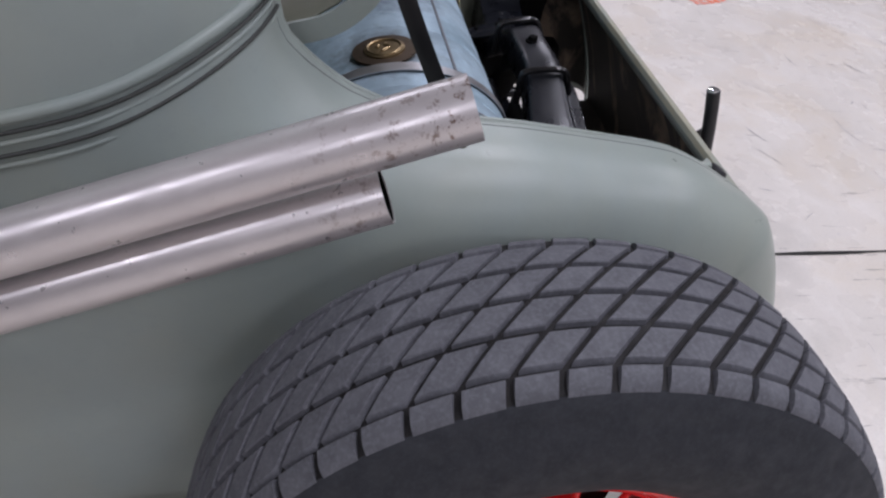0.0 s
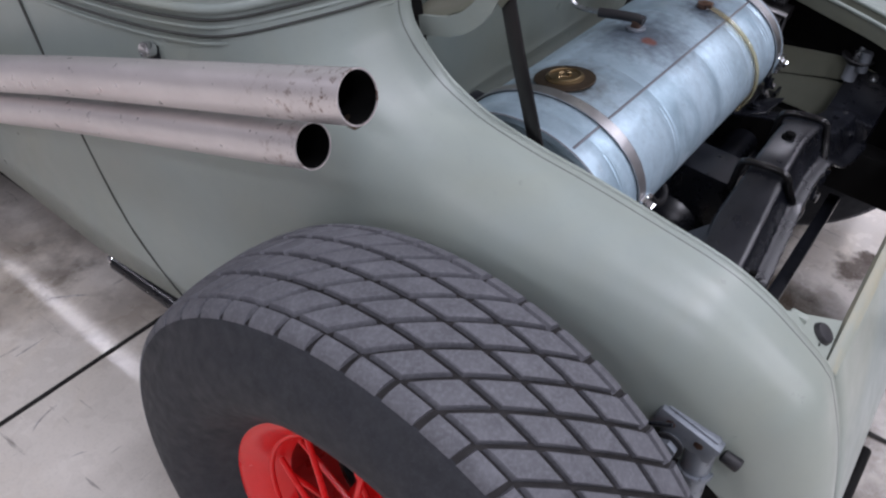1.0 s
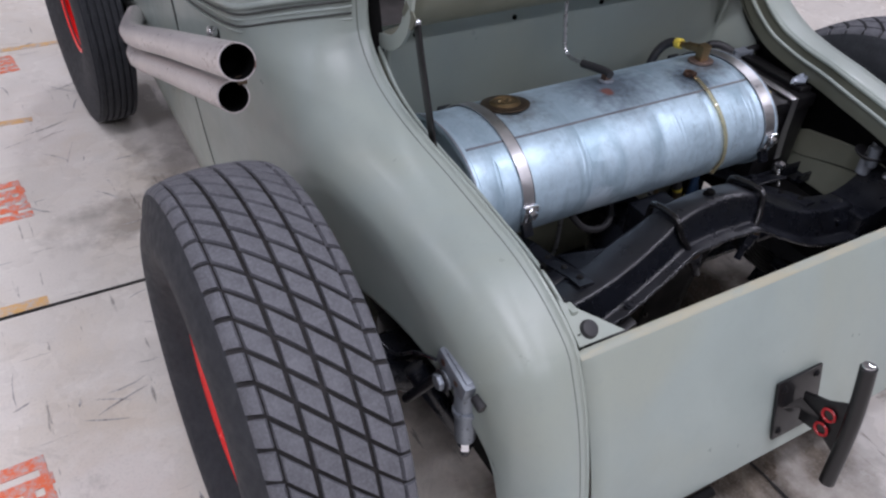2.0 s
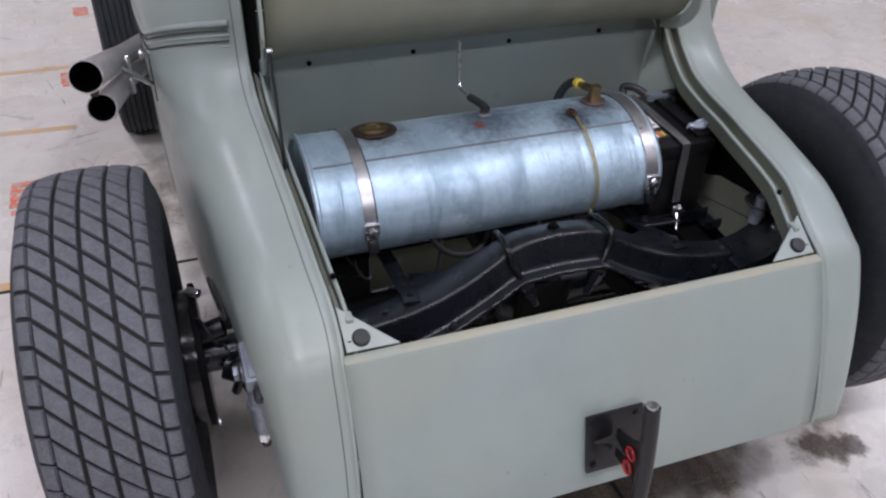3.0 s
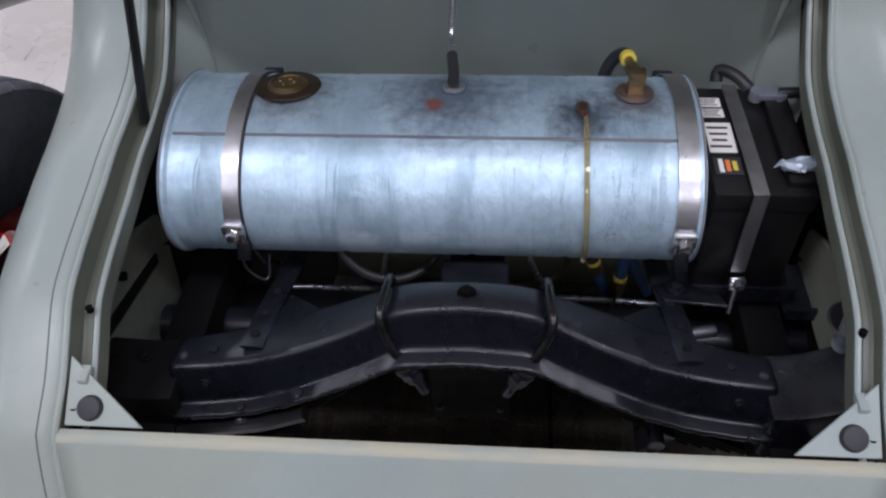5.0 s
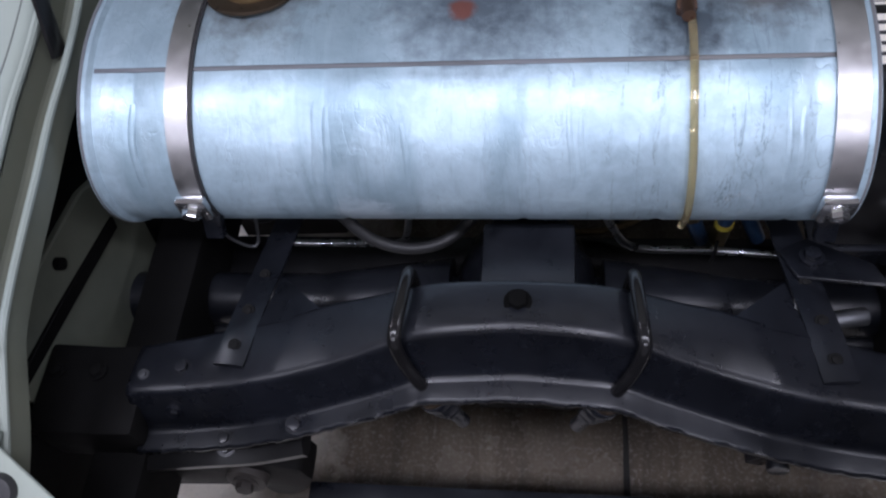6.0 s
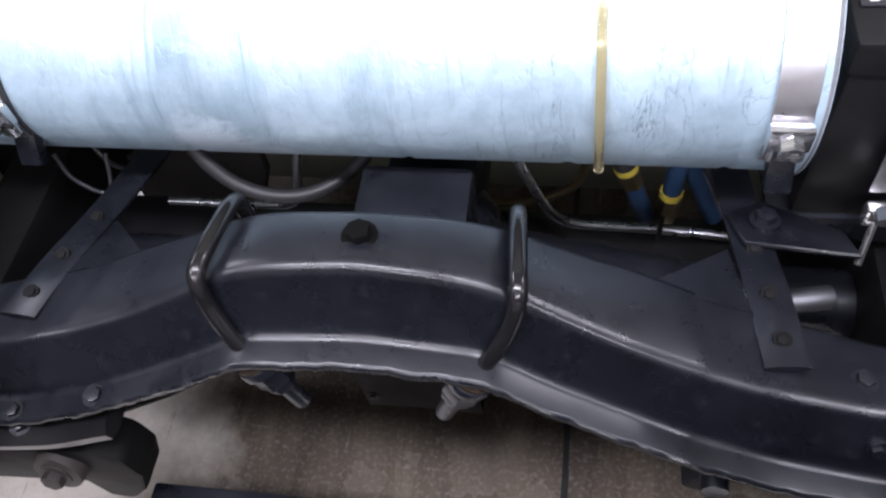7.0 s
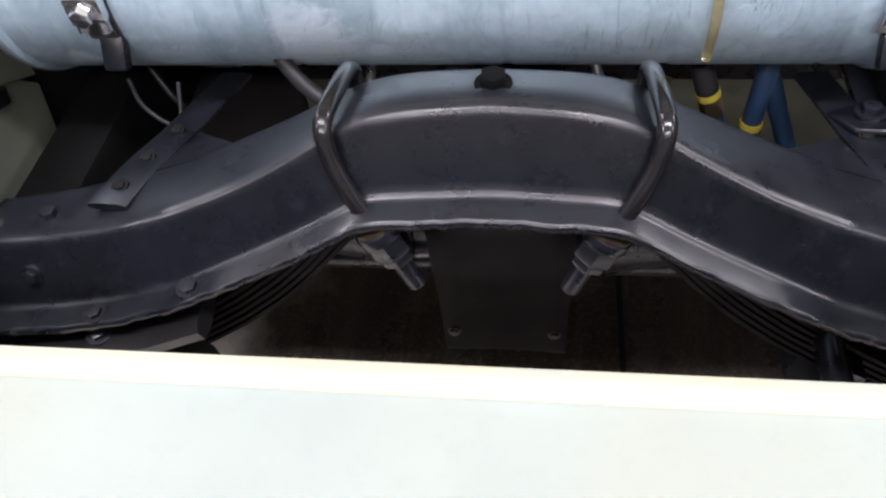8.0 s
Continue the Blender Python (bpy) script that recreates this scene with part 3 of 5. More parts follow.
def build_quarter(side):
    rows = quarter_rows(side)
    n = len(rows)
    # the skin goes on from the rounded quarter down to the wheel arch and the sill
    low = smooth_line([(0, -0.04, 0.285), (0, -0.015, 0.40), (0, 0.06, 0.475), (0, 0.16, 0.51), (0, 0.27, 0.515), (0, 0.40, 0.49), (0, 0.52, 0.42), (0, 0.60, 0.33), (0, 0.63, 0.225), (0, 0.80, 0.207), (0, 1.05, 0.205), (0, 1.30, 0.215)], n)[::-1]
    full = []
    for row, b in zip(rows, low):
        a = row[-1]
        for k in range(1, 12):
            u = k / 11
            y, z = a.y + (b.y - a.y) * u, a.z + (b.z - a.z) * u
            x = lerp_table(SIDE, y) - 0.05 * max(0.0, (0.42 - z) / 0.3) ** 2
            x += (abs(a.x) - lerp_table(SIDE, a.y)) * (1 - u) ** 2
            row = row + [Vector((side * x, y, z))]
        full.append(row)
    cols = len(full[0])
    verts = [v for r in full for v in r]
    faces = grid_faces(n, cols)
    # the same skin goes on along the cab's side
    count, joined = 12, [cols - 12 + k for k in range(12)]
    for i in range(1, count):
        u = i / (count - 1)
        here = []
        for v in full[0][-12:]:
            y = v.y + (2.3 - v.y) * u
            x = lerp_table(SIDE, y) - 0.05 * max(0.0, (0.42 - v.z) / 0.3) ** 2
            x += (abs(v.x) - lerp_table(SIDE, v.y) + 0.05 * max(0.0, (0.42 - v.z) / 0.3) ** 2) * (1 - u)
            here.append(len(verts))
            verts.append(Vector((side * x, y, v.z)))
        faces += [(joined[k], joined[k + 1], here[k + 1], here[k]) for k in range(11)]
        joined = here
    quarter = from_lists("quarter_panel", verts, faces, SAGE, car, angle=60)
    mod = quarter.modifiers.new("thickness", "SOLIDIFY")
    mod.thickness, mod.offset = 0.0025, 0
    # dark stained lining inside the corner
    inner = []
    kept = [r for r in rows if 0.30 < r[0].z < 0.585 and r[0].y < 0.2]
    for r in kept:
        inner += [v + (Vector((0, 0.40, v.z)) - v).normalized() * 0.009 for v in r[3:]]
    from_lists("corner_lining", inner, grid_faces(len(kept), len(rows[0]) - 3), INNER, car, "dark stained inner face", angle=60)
    # door seam
    pts = [(1.24, 0.80), (1.19, 0.67), (1.12, 0.50), (1.05, 0.36), (0.98, 0.25), (0.93, 0.17)]
    line = [Vector((side * (lerp_table(SIDE, y) - 0.05 * max(0.0, (0.42 - z) / 0.3) ** 2 + 0.0006), y, z)) for y, z in pts]
    v, f = tube_lists(line, 0.0024, 6, n=24)
    from_lists("door_seam", v, f, SEAM, car)
    # sill below the body
    rail = bevelled(prism([(side * 0.545, 0.66, 0.105), (side * 0.588, 0.66, 0.105), (side * 0.592, 0.66, 0.225), (side * 0.545, 0.66, 0.225)], (side * 0.02, 1.6, 0.01)), 0.004, 1)
    part("sill_rail", rail, BLACK_AND_SHADE, car, "black sill rail below the body side")
    sill = tube("sill_bar", [(side * 0.60, 0.66, 0.150), (side * 0.612, 0.9, 0.135), (side * 0.615, 1.22, 0.13)], 0.017, BLACK, car, "black bar along the sill", n=12)
    part("bar_end", cyl((side * 0.615, 1.215, 0.13), (side * 0.615, 1.235, 0.13), 0.014, seg=16, bevel=0.003), CHROME, sill)
    # gutter along the opening: a sunken channel with a raised inner lip
    deep = 0.011 if side < 0 else 0.001
    prof = [(0.0, 0.0), (0.0015, 0.012), (0.004, 0.022), (0.009, 0.024), (0.011, 0.018), (0.017, 0.018), (0.019, 0.022), (0.021, 0.015), (0.0225, 0.014), (0.0245, 0.019), (0.0245, 0.046)]
    verts = []
    fr = [q for q in edge_frames(90) if q[0].z < 0.86 and q[0].z > 0.615]
    for p, t, n in fr:
        for dx, dn in prof:
            v = Vector((p.x + dx, p.y, p.z)) + n * (dn + deep)
            verts.append((-side * v.x, v.y, v.z))
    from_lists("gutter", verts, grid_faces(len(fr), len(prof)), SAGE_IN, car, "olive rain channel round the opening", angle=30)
    lip = [Vector((-side * (p.x + 0.0245), p.y, p.z)) + n * (0.013 + deep) for p, t, n in fr]
    v, f = tube_lists(lip, 0.0038, 8)
    from_lists("channel_bead", v, f, SAGE, car, "thin rolled inner bead")
    # rolled bead and the fine seam beside it
    bead = [Vector((-side * p.x, p.y, p.z)) + n * 0.002 for p, t, n in edge_frames(90) if p.z < 1.3]
    v, f = tube_lists(bead, 0.0042, 8)
    from_lists("rolled_edge", v, f, SAGE, car)
    seam = []
    for row in rows:
        if 0.30 < row[0].z < 1.15:
            gone = 0.0
            for a, b in zip(row, row[1:]):
                step = (b - a).length
                if gone + step >= 0.018:
                    seam.append(a.lerp(b, (0.018 - gone) / step))
                    break
                gone += step
    if side < 0:
        v, f = tube_lists(seam, 0.0017, 8)
        from_lists("seam", v, f, FINE_SEAM, car)
    # belt mouldings: beads that sweep round the corner and fall gently forward
    belt = [(0.64, 0.868), (0.667, 0.859), (0.705, 0.843), (0.76, 0.816), (0.81, 0.795), (0.88, 0.775), (1.0, 0.756), (1.15, 0.738), (1.5, 0.715), (2.3, 0.69)]
    near = min(rows, key=lambda r: abs(r[0].z - 0.868))
    for k, dz in enumerate((0.0, 0.022, 0.046)):
        path = [Vector((v.x, v.y, lerp_table(belt, v.y) + dz)) for v in near[1:]]
        path += [Vector((side * lerp_table(SIDE, y), y, lerp_table(belt, y) + dz)) for y in (0.92, 1.0, 1.1, 1.3, 1.6, 2.0, 2.25)]
        path = smooth_line(path, 110)
        for _ in range(2):
            path = [sum(path[max(0, i - 2):i + 3], Vector()) / len(path[max(0, i - 2):i + 3]) for i in range(110)]
        path = [p + (p - Vector((0, 1.2, p.z))).normalized() * 0.0022 for p in path]
        v, f = tube_lists(path, (0.0028, 0.0030, 0.0066)[k], 10)
        from_lists("belt_moulding", v, f, SAGE, car)
        if k < 2:
            off = [p + Vector((0, 0, 0.0115)) + (p - Vector((0, 1.2, p.z))).normalized() * 0.0034 for p in path]
            v, f = tube_lists(off, 0.0021, 6)
            from_lists("belt_pinstripe", v, f, SEAM, car)


for s in (-1, 1):
    build_quarter(s)


def build_rear_panel():
    prof = [(0.013, 0.600), (0.0125, 0.615), (0.009, 0.6195), (0.002, 0.6195), (-0.005, 0.614), (-0.009, 0.606), (-0.024, 0.578), (-0.046, 0.533), (-0.066, 0.482), (-0.083, 0.436), (-0.097, 0.388), (-0.108, 0.345), (-0.116, 0.30), (-0.118, 0.288), (-0.108, 0.284), (-0.07, 0.286)]
    xs = np.linspace(-0.447, 0.447, 25)
    verts = [(x, y, z) for y, z in prof for x in xs]
    ob = from_lists("rear_panel", verts, grid_faces(len(prof), len(xs)), SAGE, car, angle=50)
    mod = ob.modifiers.new("thickness", "SOLIDIFY")
    mod.thickness, mod.offset = 0.002, -1
    lip = [(0.0135, 0.613), (0.0098, 0.6205), (0.0022, 0.6205), (-0.0052, 0.6152)]
    from_lists("worn_lip", [(x, y, z) for y, z in lip for x in xs], grid_faces(4, len(xs)), CREAM, ob, "edge worn through to cream primer")
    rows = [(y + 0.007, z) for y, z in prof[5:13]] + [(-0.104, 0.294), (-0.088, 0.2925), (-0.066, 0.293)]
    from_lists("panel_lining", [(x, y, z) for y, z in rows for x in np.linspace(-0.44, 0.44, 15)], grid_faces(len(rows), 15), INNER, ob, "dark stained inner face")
    for s in (-1, 1):
        # triangular corner plate with a rubber stop
        a, b, c = Vector((s * 0.440, 0.012, 0.624)), Vector((s * 0.352, 0.014, 0.620)), Vector((s * 0.441, 0.078, 0.664))
        nrm = (b - a).cross(c - a).normalized()
        nrm = nrm if nrm.z > 0 else -nrm
        plate = part("corner_plate", bevelled(prism([a, b, c], -nrm * 0.004), 0.001, 1), SAGE, car, "triangular pale green corner plate")
        p = Vector((s * 0.4125, 0.030, 0.6325)) - nrm * 0.002
        bm = cyl(p, p + nrm * 0.010, 0.0155, 0.013, 24, 0.003)
        part("rubber_stop", bm, RUBBER, plate, "round black rubber stop")


build_rear_panel()


def build_inside():
    # bulkhead behind the tank, leaning flanges at its sides
    prof = [(0.708, 0.36), (0.705, 0.40), (0.70, 0.52), (0.70, 0.70), (0.699, 0.80), (0.697, 0.812), (0.688, 0.818), (0.672, 0.822), (0.668, 0.830)]
    xs = np.linspace(-0.47, 0.47, 21)
    verts = []
    for y, z in prof:
        for x in xs:
            yy = y - 0.15 * max(0.0, (abs(x) - 0.38) / 0.09) ** 2 * min(1.0, max(0.0, (0.80 - z) / 0.06))
            verts.append((x, yy, z))
    b = from_lists("bulkhead", verts, grid_faces(len(prof), len(xs)), SAGE, car, angle=35)
    # darker tone than the bulkhead; carried to the ground to cover lit floor
    low = [(x, 0.712 + 0.1 * (0.40 - z), z) for z in (0.40, 0.30, 0.20, 0.11, 0.012) for x in np.linspace(-0.57, 0.57, 9)]
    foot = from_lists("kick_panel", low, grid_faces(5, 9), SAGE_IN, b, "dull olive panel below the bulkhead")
    foot.modifiers.new("thickness", "SOLIDIFY").thickness = 0.003
    for x in (-0.348, -0.121, 0.103, 0.328):
        part("screw", cyl((x, 0.701, 0.787), (x, 0.6955, 0.787), 0.0052, seg=14, bevel=0.001), DARK, b, "dark screw head")
    # flange strip above it
    part("flange_strip", box((0.02, 0.668, 0.826), (0.62, 0.006, 0.008), bevel=0.002), SAGE_IN, car)
    # raised lid: its inner skin bulges out over the hinge and leans back over the opening
    sec = smooth_line([(0, 0.668, 0.829), (0, 0.645, 0.834), (0, 0.612, 0.850), (0, 0.578, 0.876), (0, 0.556, 0.912), (0, 0.548, 0.96), (0, 0.546, 1.03), (0, 0.540, 1.16), (0, 0.530, 1.30), (0, 0.522, 1.38)], 22)
    v = []
    for p in sec:
        for x in np.linspace(-0.447, 0.447, 17):
            side = max(0.0, (abs(x) - 0.36) / 0.087) ** 2
            v.append((x, p.y - 0.010 * side, p.z - 0.006 * side))
    lid = from_lists("lid", v, grid_faces(len(sec), 17), LID_IN, car, "raised rear lid, olive inner skin")
    mod = lid.modifiers.new("thickness", "SOLIDIFY")
    mod.thickness, mod.offset = 0.003, 0
    for s in (-1, 1):
        v, f = tube_lists([(s * 0.452, 0.640, 0.820), (s * 0.4555, 0.580, 0.842), (s * 0.457, 0.540, 0.885), (s * 0.456, 0.530, 0.94), (s * 0.455, 0.530, 1.02), (s * 0.452, 0.520, 1.20), (s * 0.450, 0.505, 1.38)], 0, 10, True, 36, (0.0035, 0.013))
        from_lists("lid_rim", v, f, SAGE, car, "turned pale green rim of the raised lid")
        # corner post beside the bulkhead
        tube("corner_bead", [(s * 0.430, 0.655, 0.56), (s * 0.432, 0.652, 0.70), (s * 0.436, 0.640, 0.800)], 0.0055, SAGE, b, n=8)
    # inner side walls with a slanting stay
    for s in (-1, 1):
        v = []
        ys = np.linspace(0.03, 0.70, 18)
        for y in ys:
            top = lerp_table([(e[1], e[2]) for e in EDGE[::-1] if e[1] > -0.004], y) - 0.05
            for k in range(7):
                u = k / 6
                v.append((s * (0.450 + 0.065 * math.sin(min(1, u * 2.2) * math.pi / 2)), y, top + (0.30 - top) * u))
        from_lists("inner_side", v, grid_faces(len(ys), 7), BLACK_AND_SHADE, car, "dark inner side, the cavity's shade in its colour")
        # lit right side gets its brightness from a lighter paint tone
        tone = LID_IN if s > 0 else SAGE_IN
        stay = part("side_stay", bevelled(prism([(s * 0.490, 0.10, 0.606), (s * 0.490, 0.24, 0.588), (s * 0.490, 0.37, 0.562), (s * 0.490, 0.43, 0.53), (s * 0.490, 0.43, 0.47), (s * 0.490, 0.38, 0.496), (s * 0.490, 0.24, 0.535), (s * 0.490, 0.13, 0.560)], (s * 0.010, 0, 0)), 0.002, 1), tone, car, "lighter green stay strip with a bolt, lit tone in its paint" if s > 0 else "olive stay strip with a bolt")
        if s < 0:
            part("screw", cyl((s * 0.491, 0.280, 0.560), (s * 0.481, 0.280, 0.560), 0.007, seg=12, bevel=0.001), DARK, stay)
            # dark strip put in for the shaded gap under the stay
            part("stay_gap_strip", bevelled(prism([(s * 0.492, 0.13, 0.560), (s * 0.492, 0.24, 0.535), (s * 0.492, 0.38, 0.496), (s * 0.492, 0.375, 0.480), (s * 0.492, 0.235, 0.517), (s * 0.492, 0.13, 0.545)], (-s * 0.005, 0, 0)), 0.001, 1), BLACK_AND_SHADE, stay, "dark strip painting in the gap below the stay")
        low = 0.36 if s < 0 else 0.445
        part("arch_web", bevelled(prism([(s * 0.493, 0.14, 0.54), (s * 0.493, 0.24, 0.53), (s * 0.493, 0.40, 0.49), (s * 0.493, 0.43, 0.46), (s * 0.493, 0.41, low + 0.004), (s * 0.493, 0.30, low), (s * 0.493, 0.16, low)], (s * 0.005, 0, 0)), 0.001, 1), tone, car, "lighter green web above the axle, lit tone in its paint" if s > 0 else "olive web above the axle")
        if s > 0:
            part("tub_bolt", cyl((s * 0.458, 0.187, 0.585), (s * 0.458, 0.190, 0.628), 0.012, seg=14, bevel=0.003), ALU, car, "dull grey link end")
        for p in ((0.13, 0.685), (0.03, 0.632)):
            part("gutter_screw", cyl((s * 0.432, p[0], p[1] - 0.006), (s * 0.432, p[0], p[1] + 0.001), 0.0045, seg=12), DARK, car)
        part("gutter_clip", bevelled(box((s * 0.424, 0.062, 0.650), (0.012, 0.022, 0.010), bevel=0), 0.003), SAGE, car)


build_inside()


# ---- fuel tank ----
# an oval shell: centre, half depth, half height and a slight forward tilt
TY, TZ, TA, TB, TILT, TR = 0.4725, 0.6095, 0.153, 0.1155, -0.08, 0.13
TX0, TX1 = -0.415, 0.296


def oval(deg, k=1.0, lift=0.0):
    a = radians(deg)
    u, w = -(TA * k + lift) * math.cos(a), (TB * k + lift) * math.sin(a)
    return TY + u * math.cos(TILT) - w * math.sin(TILT), TZ + u * math.sin(TILT) + w * math.cos(TILT)


def on_tank(x, deg, lift=0.0):
    """A place on the tank: deg 0 is the rear, 90 the top."""
    y, z = oval(deg, 1.0, lift)
    return Vector((x, y, z))


def tank_patch(x0, x1, d0, d1, lift, nx=2, nd=10):
    v = [on_tank(x, d, lift) for d in np.linspace(d0, d1, nd) for x in np.linspace(x0, x1, nx)]
    return v, grid_faces(nd, nx)


def tank_band(x0, x1, d0, d1, lift, thick, n=56):
    """A flat band with square edges laid round the tank."""
    v = []
    for d in np.linspace(d0, d1, n):
        v += [on_tank(x0, d, lift), on_tank(x1, d, lift), on_tank(x1, d, lift + thick), on_tank(x0, d, lift + thick)]
    return v, grid_faces(n, 4, True) + [(0, 1, 2, 3), (4 * n - 4, 4 * n - 3, 4 * n - 2, 4 * n - 1)]


def build_tank():
    prof = [(TX0 + 0.004, 0.0), (TX0 + 0.004, TR * 0.6), (TX0 + 0.002, TR - 0.012), (TX0 - 0.004, TR - 0.006), (TX0 - 0.004, TR + 0.0035), (TX0 + 0.004, TR + 0.004), (TX0 + 0.008, TR)]
    for x in (TX0 + 0.05, -0.18, 0.0, 0.13, TX1 - 0.045):
        prof += [(x - 0.006, TR), (x - 0.002, TR - 0.0012), (x + 0.002, TR - 0.0012), (x + 0.006, TR)]
    prof += [(TX1 - 0.008, TR), (TX1 - 0.004, TR + 0.004), (TX1 + 0.004, TR + 0.0035), (TX1 + 0.004, TR - 0.006), (TX1 - 0.002, TR - 0.012), (TX1 - 0.004, TR * 0.6), (TX1 - 0.004, 0.0)]
    shell = [(a, *oval(5.0 * q, r / TR)) for a, r in prof for q in range(72)]
    tank = from_lists("fuel_tank", shell, grid_faces(len(prof), 72, True), GALV)
    tagged(tank, "galvanised steel fuel tank strapped in the car's tail", "fuel tank")
    for x in (TX0 - 0.002, TX1 + 0.002):
        ring = [on_tank(x, d, 0.0030) for d in np.linspace(0, 360, 73)]
        v, f = tube_lists(ring, 0.0019, 6, False)
        from_lists("end_bead", v, f, WELD, tank, "grimy rolled end bead")
    # lengthwise folded seam
    v, f = tank_patch(TX0 + 0.01, TX1 - 0.01, 59.2, 60.8, 0.0012, 12, 4)
    seam = from_lists("folded_seam", v, f, WELD, tank)
    m = seam.modifiers.new("thickness", "SOLIDIFY")
    m.thickness = 0.002
    for x, d0, d1 in ((-0.366, 46, 8), (-0.190, 50, 4), (-0.179, 44, -8), (-0.105, 40, -4), (0.044, 50, 2), (0.055, 46, 10), (0.232, 52, 4), (0.243, 44, 8), (-0.13, 120, 80), (0.07, 118, 82)):
        v, f = tube_lists([on_tank(x + 0.003 * math.sin(d * 0.045 + x * 40) + 0.0008 * math.sin(d * 0.21 + x * 90), d, -0.0054 - 0.0012 * abs((d - d0) / (d1 - d0) * 2 - 1) ** 3) for d in np.linspace(d0, d1, 26)], 0.0062, 12)
        from_lists("shell_crease", v, f, GALV, tank, "dull crease in the shell")
    for x in (-0.320, 0.278):
        # band with a black rubber edge, hook and clamp bolt
        wide = 0.0112 if x < 0 else 0.0135
        v, f = tank_band(x - wide, x + wide, -14, 152, 0.0028, 0.0016)
        band = from_lists("strap", v, f, STAINLESS, tank, "stainless retaining band")
        v, f = tank_band(x - wide + 0.002, x + wide + 0.003, -14, 150, 0.0, 0.0026)
        rub = from_lists("rubber_edge", v, f, RUBBER, tank, "black rubber under the band")
        h = on_tank(x, 150, 0.006)
        bm = box(h, (0.03, 0.018, 0.02), bevel=0.004)
        part("strap_hook", bm, BLACK, tank)
        c = on_tank(x, 1, 0.009)
        bm = box(c, (0.03, 0.010, 0.022), bevel=0.003)
        add_cyl(bm, c + Vector((0, -0.002, 0.0)), c + Vector((0, -0.014, -0.002)), 0.0085, seg=6, bevel=0.001)
        add_cyl(bm, c + Vector((-0.009, 0, -0.02)), c + Vector((-0.009, 0.0, 0.006)), 0.005, seg=12)
        add_cyl(bm, c + Vector((0.009, 0, -0.02)), c + Vector((0.009, 0.0, 0.006)), 0.005, seg=12)
        part("strap_clamp", bm, CHROME, tank, "bright clamp block and bolt")
        d = on_tank(x + 0.004, -20, 0.008)
        part("strap_ear", box(d, (0.02, 0.012, 0.03), Matrix.Rotation(-0.5, 3, "X"), 0.003), BLACK, tank)
    # filler cap in a stained weld ring
    def flat_disc(nm, x, deg, r, h, mat, par, label="", seg=32, lift=0.0):
        p, q = on_tank(x, deg, lift), on_tank(x, deg, lift + h)
        return part(nm, cyl(p, q, r, seg=seg, bevel=min(0.002, h * 0.3)), mat, par, label)
    ring = flat_disc("filler_flange", -0.264, 97, 0.046, 0.004, TARNISH, tank, "brown heat-stained filler ring", lift=-0.001)
    cap = flat_disc("filler_cap", -0.264, 97, 0.0290, 0.0062, BRASS, tank, "tarnished brass filler cap")
    n = (on_tank(-0.264, 97, 1) - on_tank(-0.264, 97, 0)).normalized()
    u, w = Vector((1, 0, 0)), n.cross(Vector((1, 0, 0)))
    base = on_tank(-0.264, 97, 0.0062)
    rim = [base + (u * math.cos(a) + w * math.sin(a)) * 0.0240 for a in np.linspace(0, 2 * math.pi, 33)]
    v, f = tube_lists(rim, 0.0022, 6)
    from_lists("cap_rim", v, f, BRASS, cap)
    for k, (a, b) in enumerate([((-0.012, 0.004), (-0.004, -0.007)), ((-0.001, 0.008), (0.008, 0.006)), ((0.002, -0.008), (0.012, -0.002))]):
        v, f = tube_lists([base + u * a[0] + w * a[1], base + u * (a[0] + b[0]) / 2 + w * ((a[1] + b[1]) / 2 + 0.004), base + u * b[0] + w * b[1]], 0.0022, 6, n=7)
        from_lists("cap_relief", v, f, BRASS, cap, "worn raised marks")
    # pickup elbow, red primer spot
    flat_disc("pickup_base", -0.030, 96, 0.016, 0.006, ALU, tank)
    p = on_tank(-0.030, 96, 0.004)
    part("pickup_fitting", box(p + Vector((0, 0, 0.008)), (0.015, 0.015, 0.018), bevel=0.003), COPPER, tank)
    tube("pickup_hose", [(-0.030, 0.488, 0.742), (-0.030, 0.505, 0.742), (-0.033, 0.536, 0.737), (-0.036, 0.566, 0.731)], 0.0082, RUBBER, tank, n=14)
    tube("pickup_tube", [(-0.035, 0.558, 0.733), (-0.038, 0.598, 0.728), (-0.040, 0.620, 0.736), (-0.038, 0.634, 0.770), (-0.033, 0.652, 0.826)], 0.0042, ZINC, tank, "bright bent metal line", n=26)
    # small brass nipple with a clear amber sight tube down the front
    p = on_tank(0.144, 79)
    bm = cyl(p, on_tank(0.144, 79, 0.009), 0.010, seg=6, bevel=0.001)
    add_cyl(bm, on_tank(0.144, 79, 0.008), on_tank(0.144, 73, 0.012), 0.006, seg=12)
    part("nipple", bm, COPPER, tank)
    tube("sight_tube", [on_tank(0.145, d, 0.0056) + Vector((0.003 + 0.006 * max(0, (40 - d) / 70), 0, 0)) for d in (75, 66, 55, 40, 25, 10, -8, -28)], 0.0037, SLIP, tank, "yellowed clear plastic line", n=30)
    # brass vent elbow with yellow collar and black hose
    flat_disc("vent_flange", 0.216, 93, 0.026, 0.005, FLANGE, tank, "pinkish brazed round flange")
    p = on_tank(0.216, 93, 0.005)
    bm = box(p + Vector((0, 0, 0.016)), (0.022, 0.020, 0.034), bevel=0.003)
    part("vent_fitting", bm, BRASS, tank, "square brass elbow")
    add = Vector((0.212, 0.548, 0.738))
    part("vent_nut", cyl((0.214, 0.500, 0.749), (0.2125, 0.530, 0.742), 0.0095, seg=6, bevel=0.001), BRASS, tank)
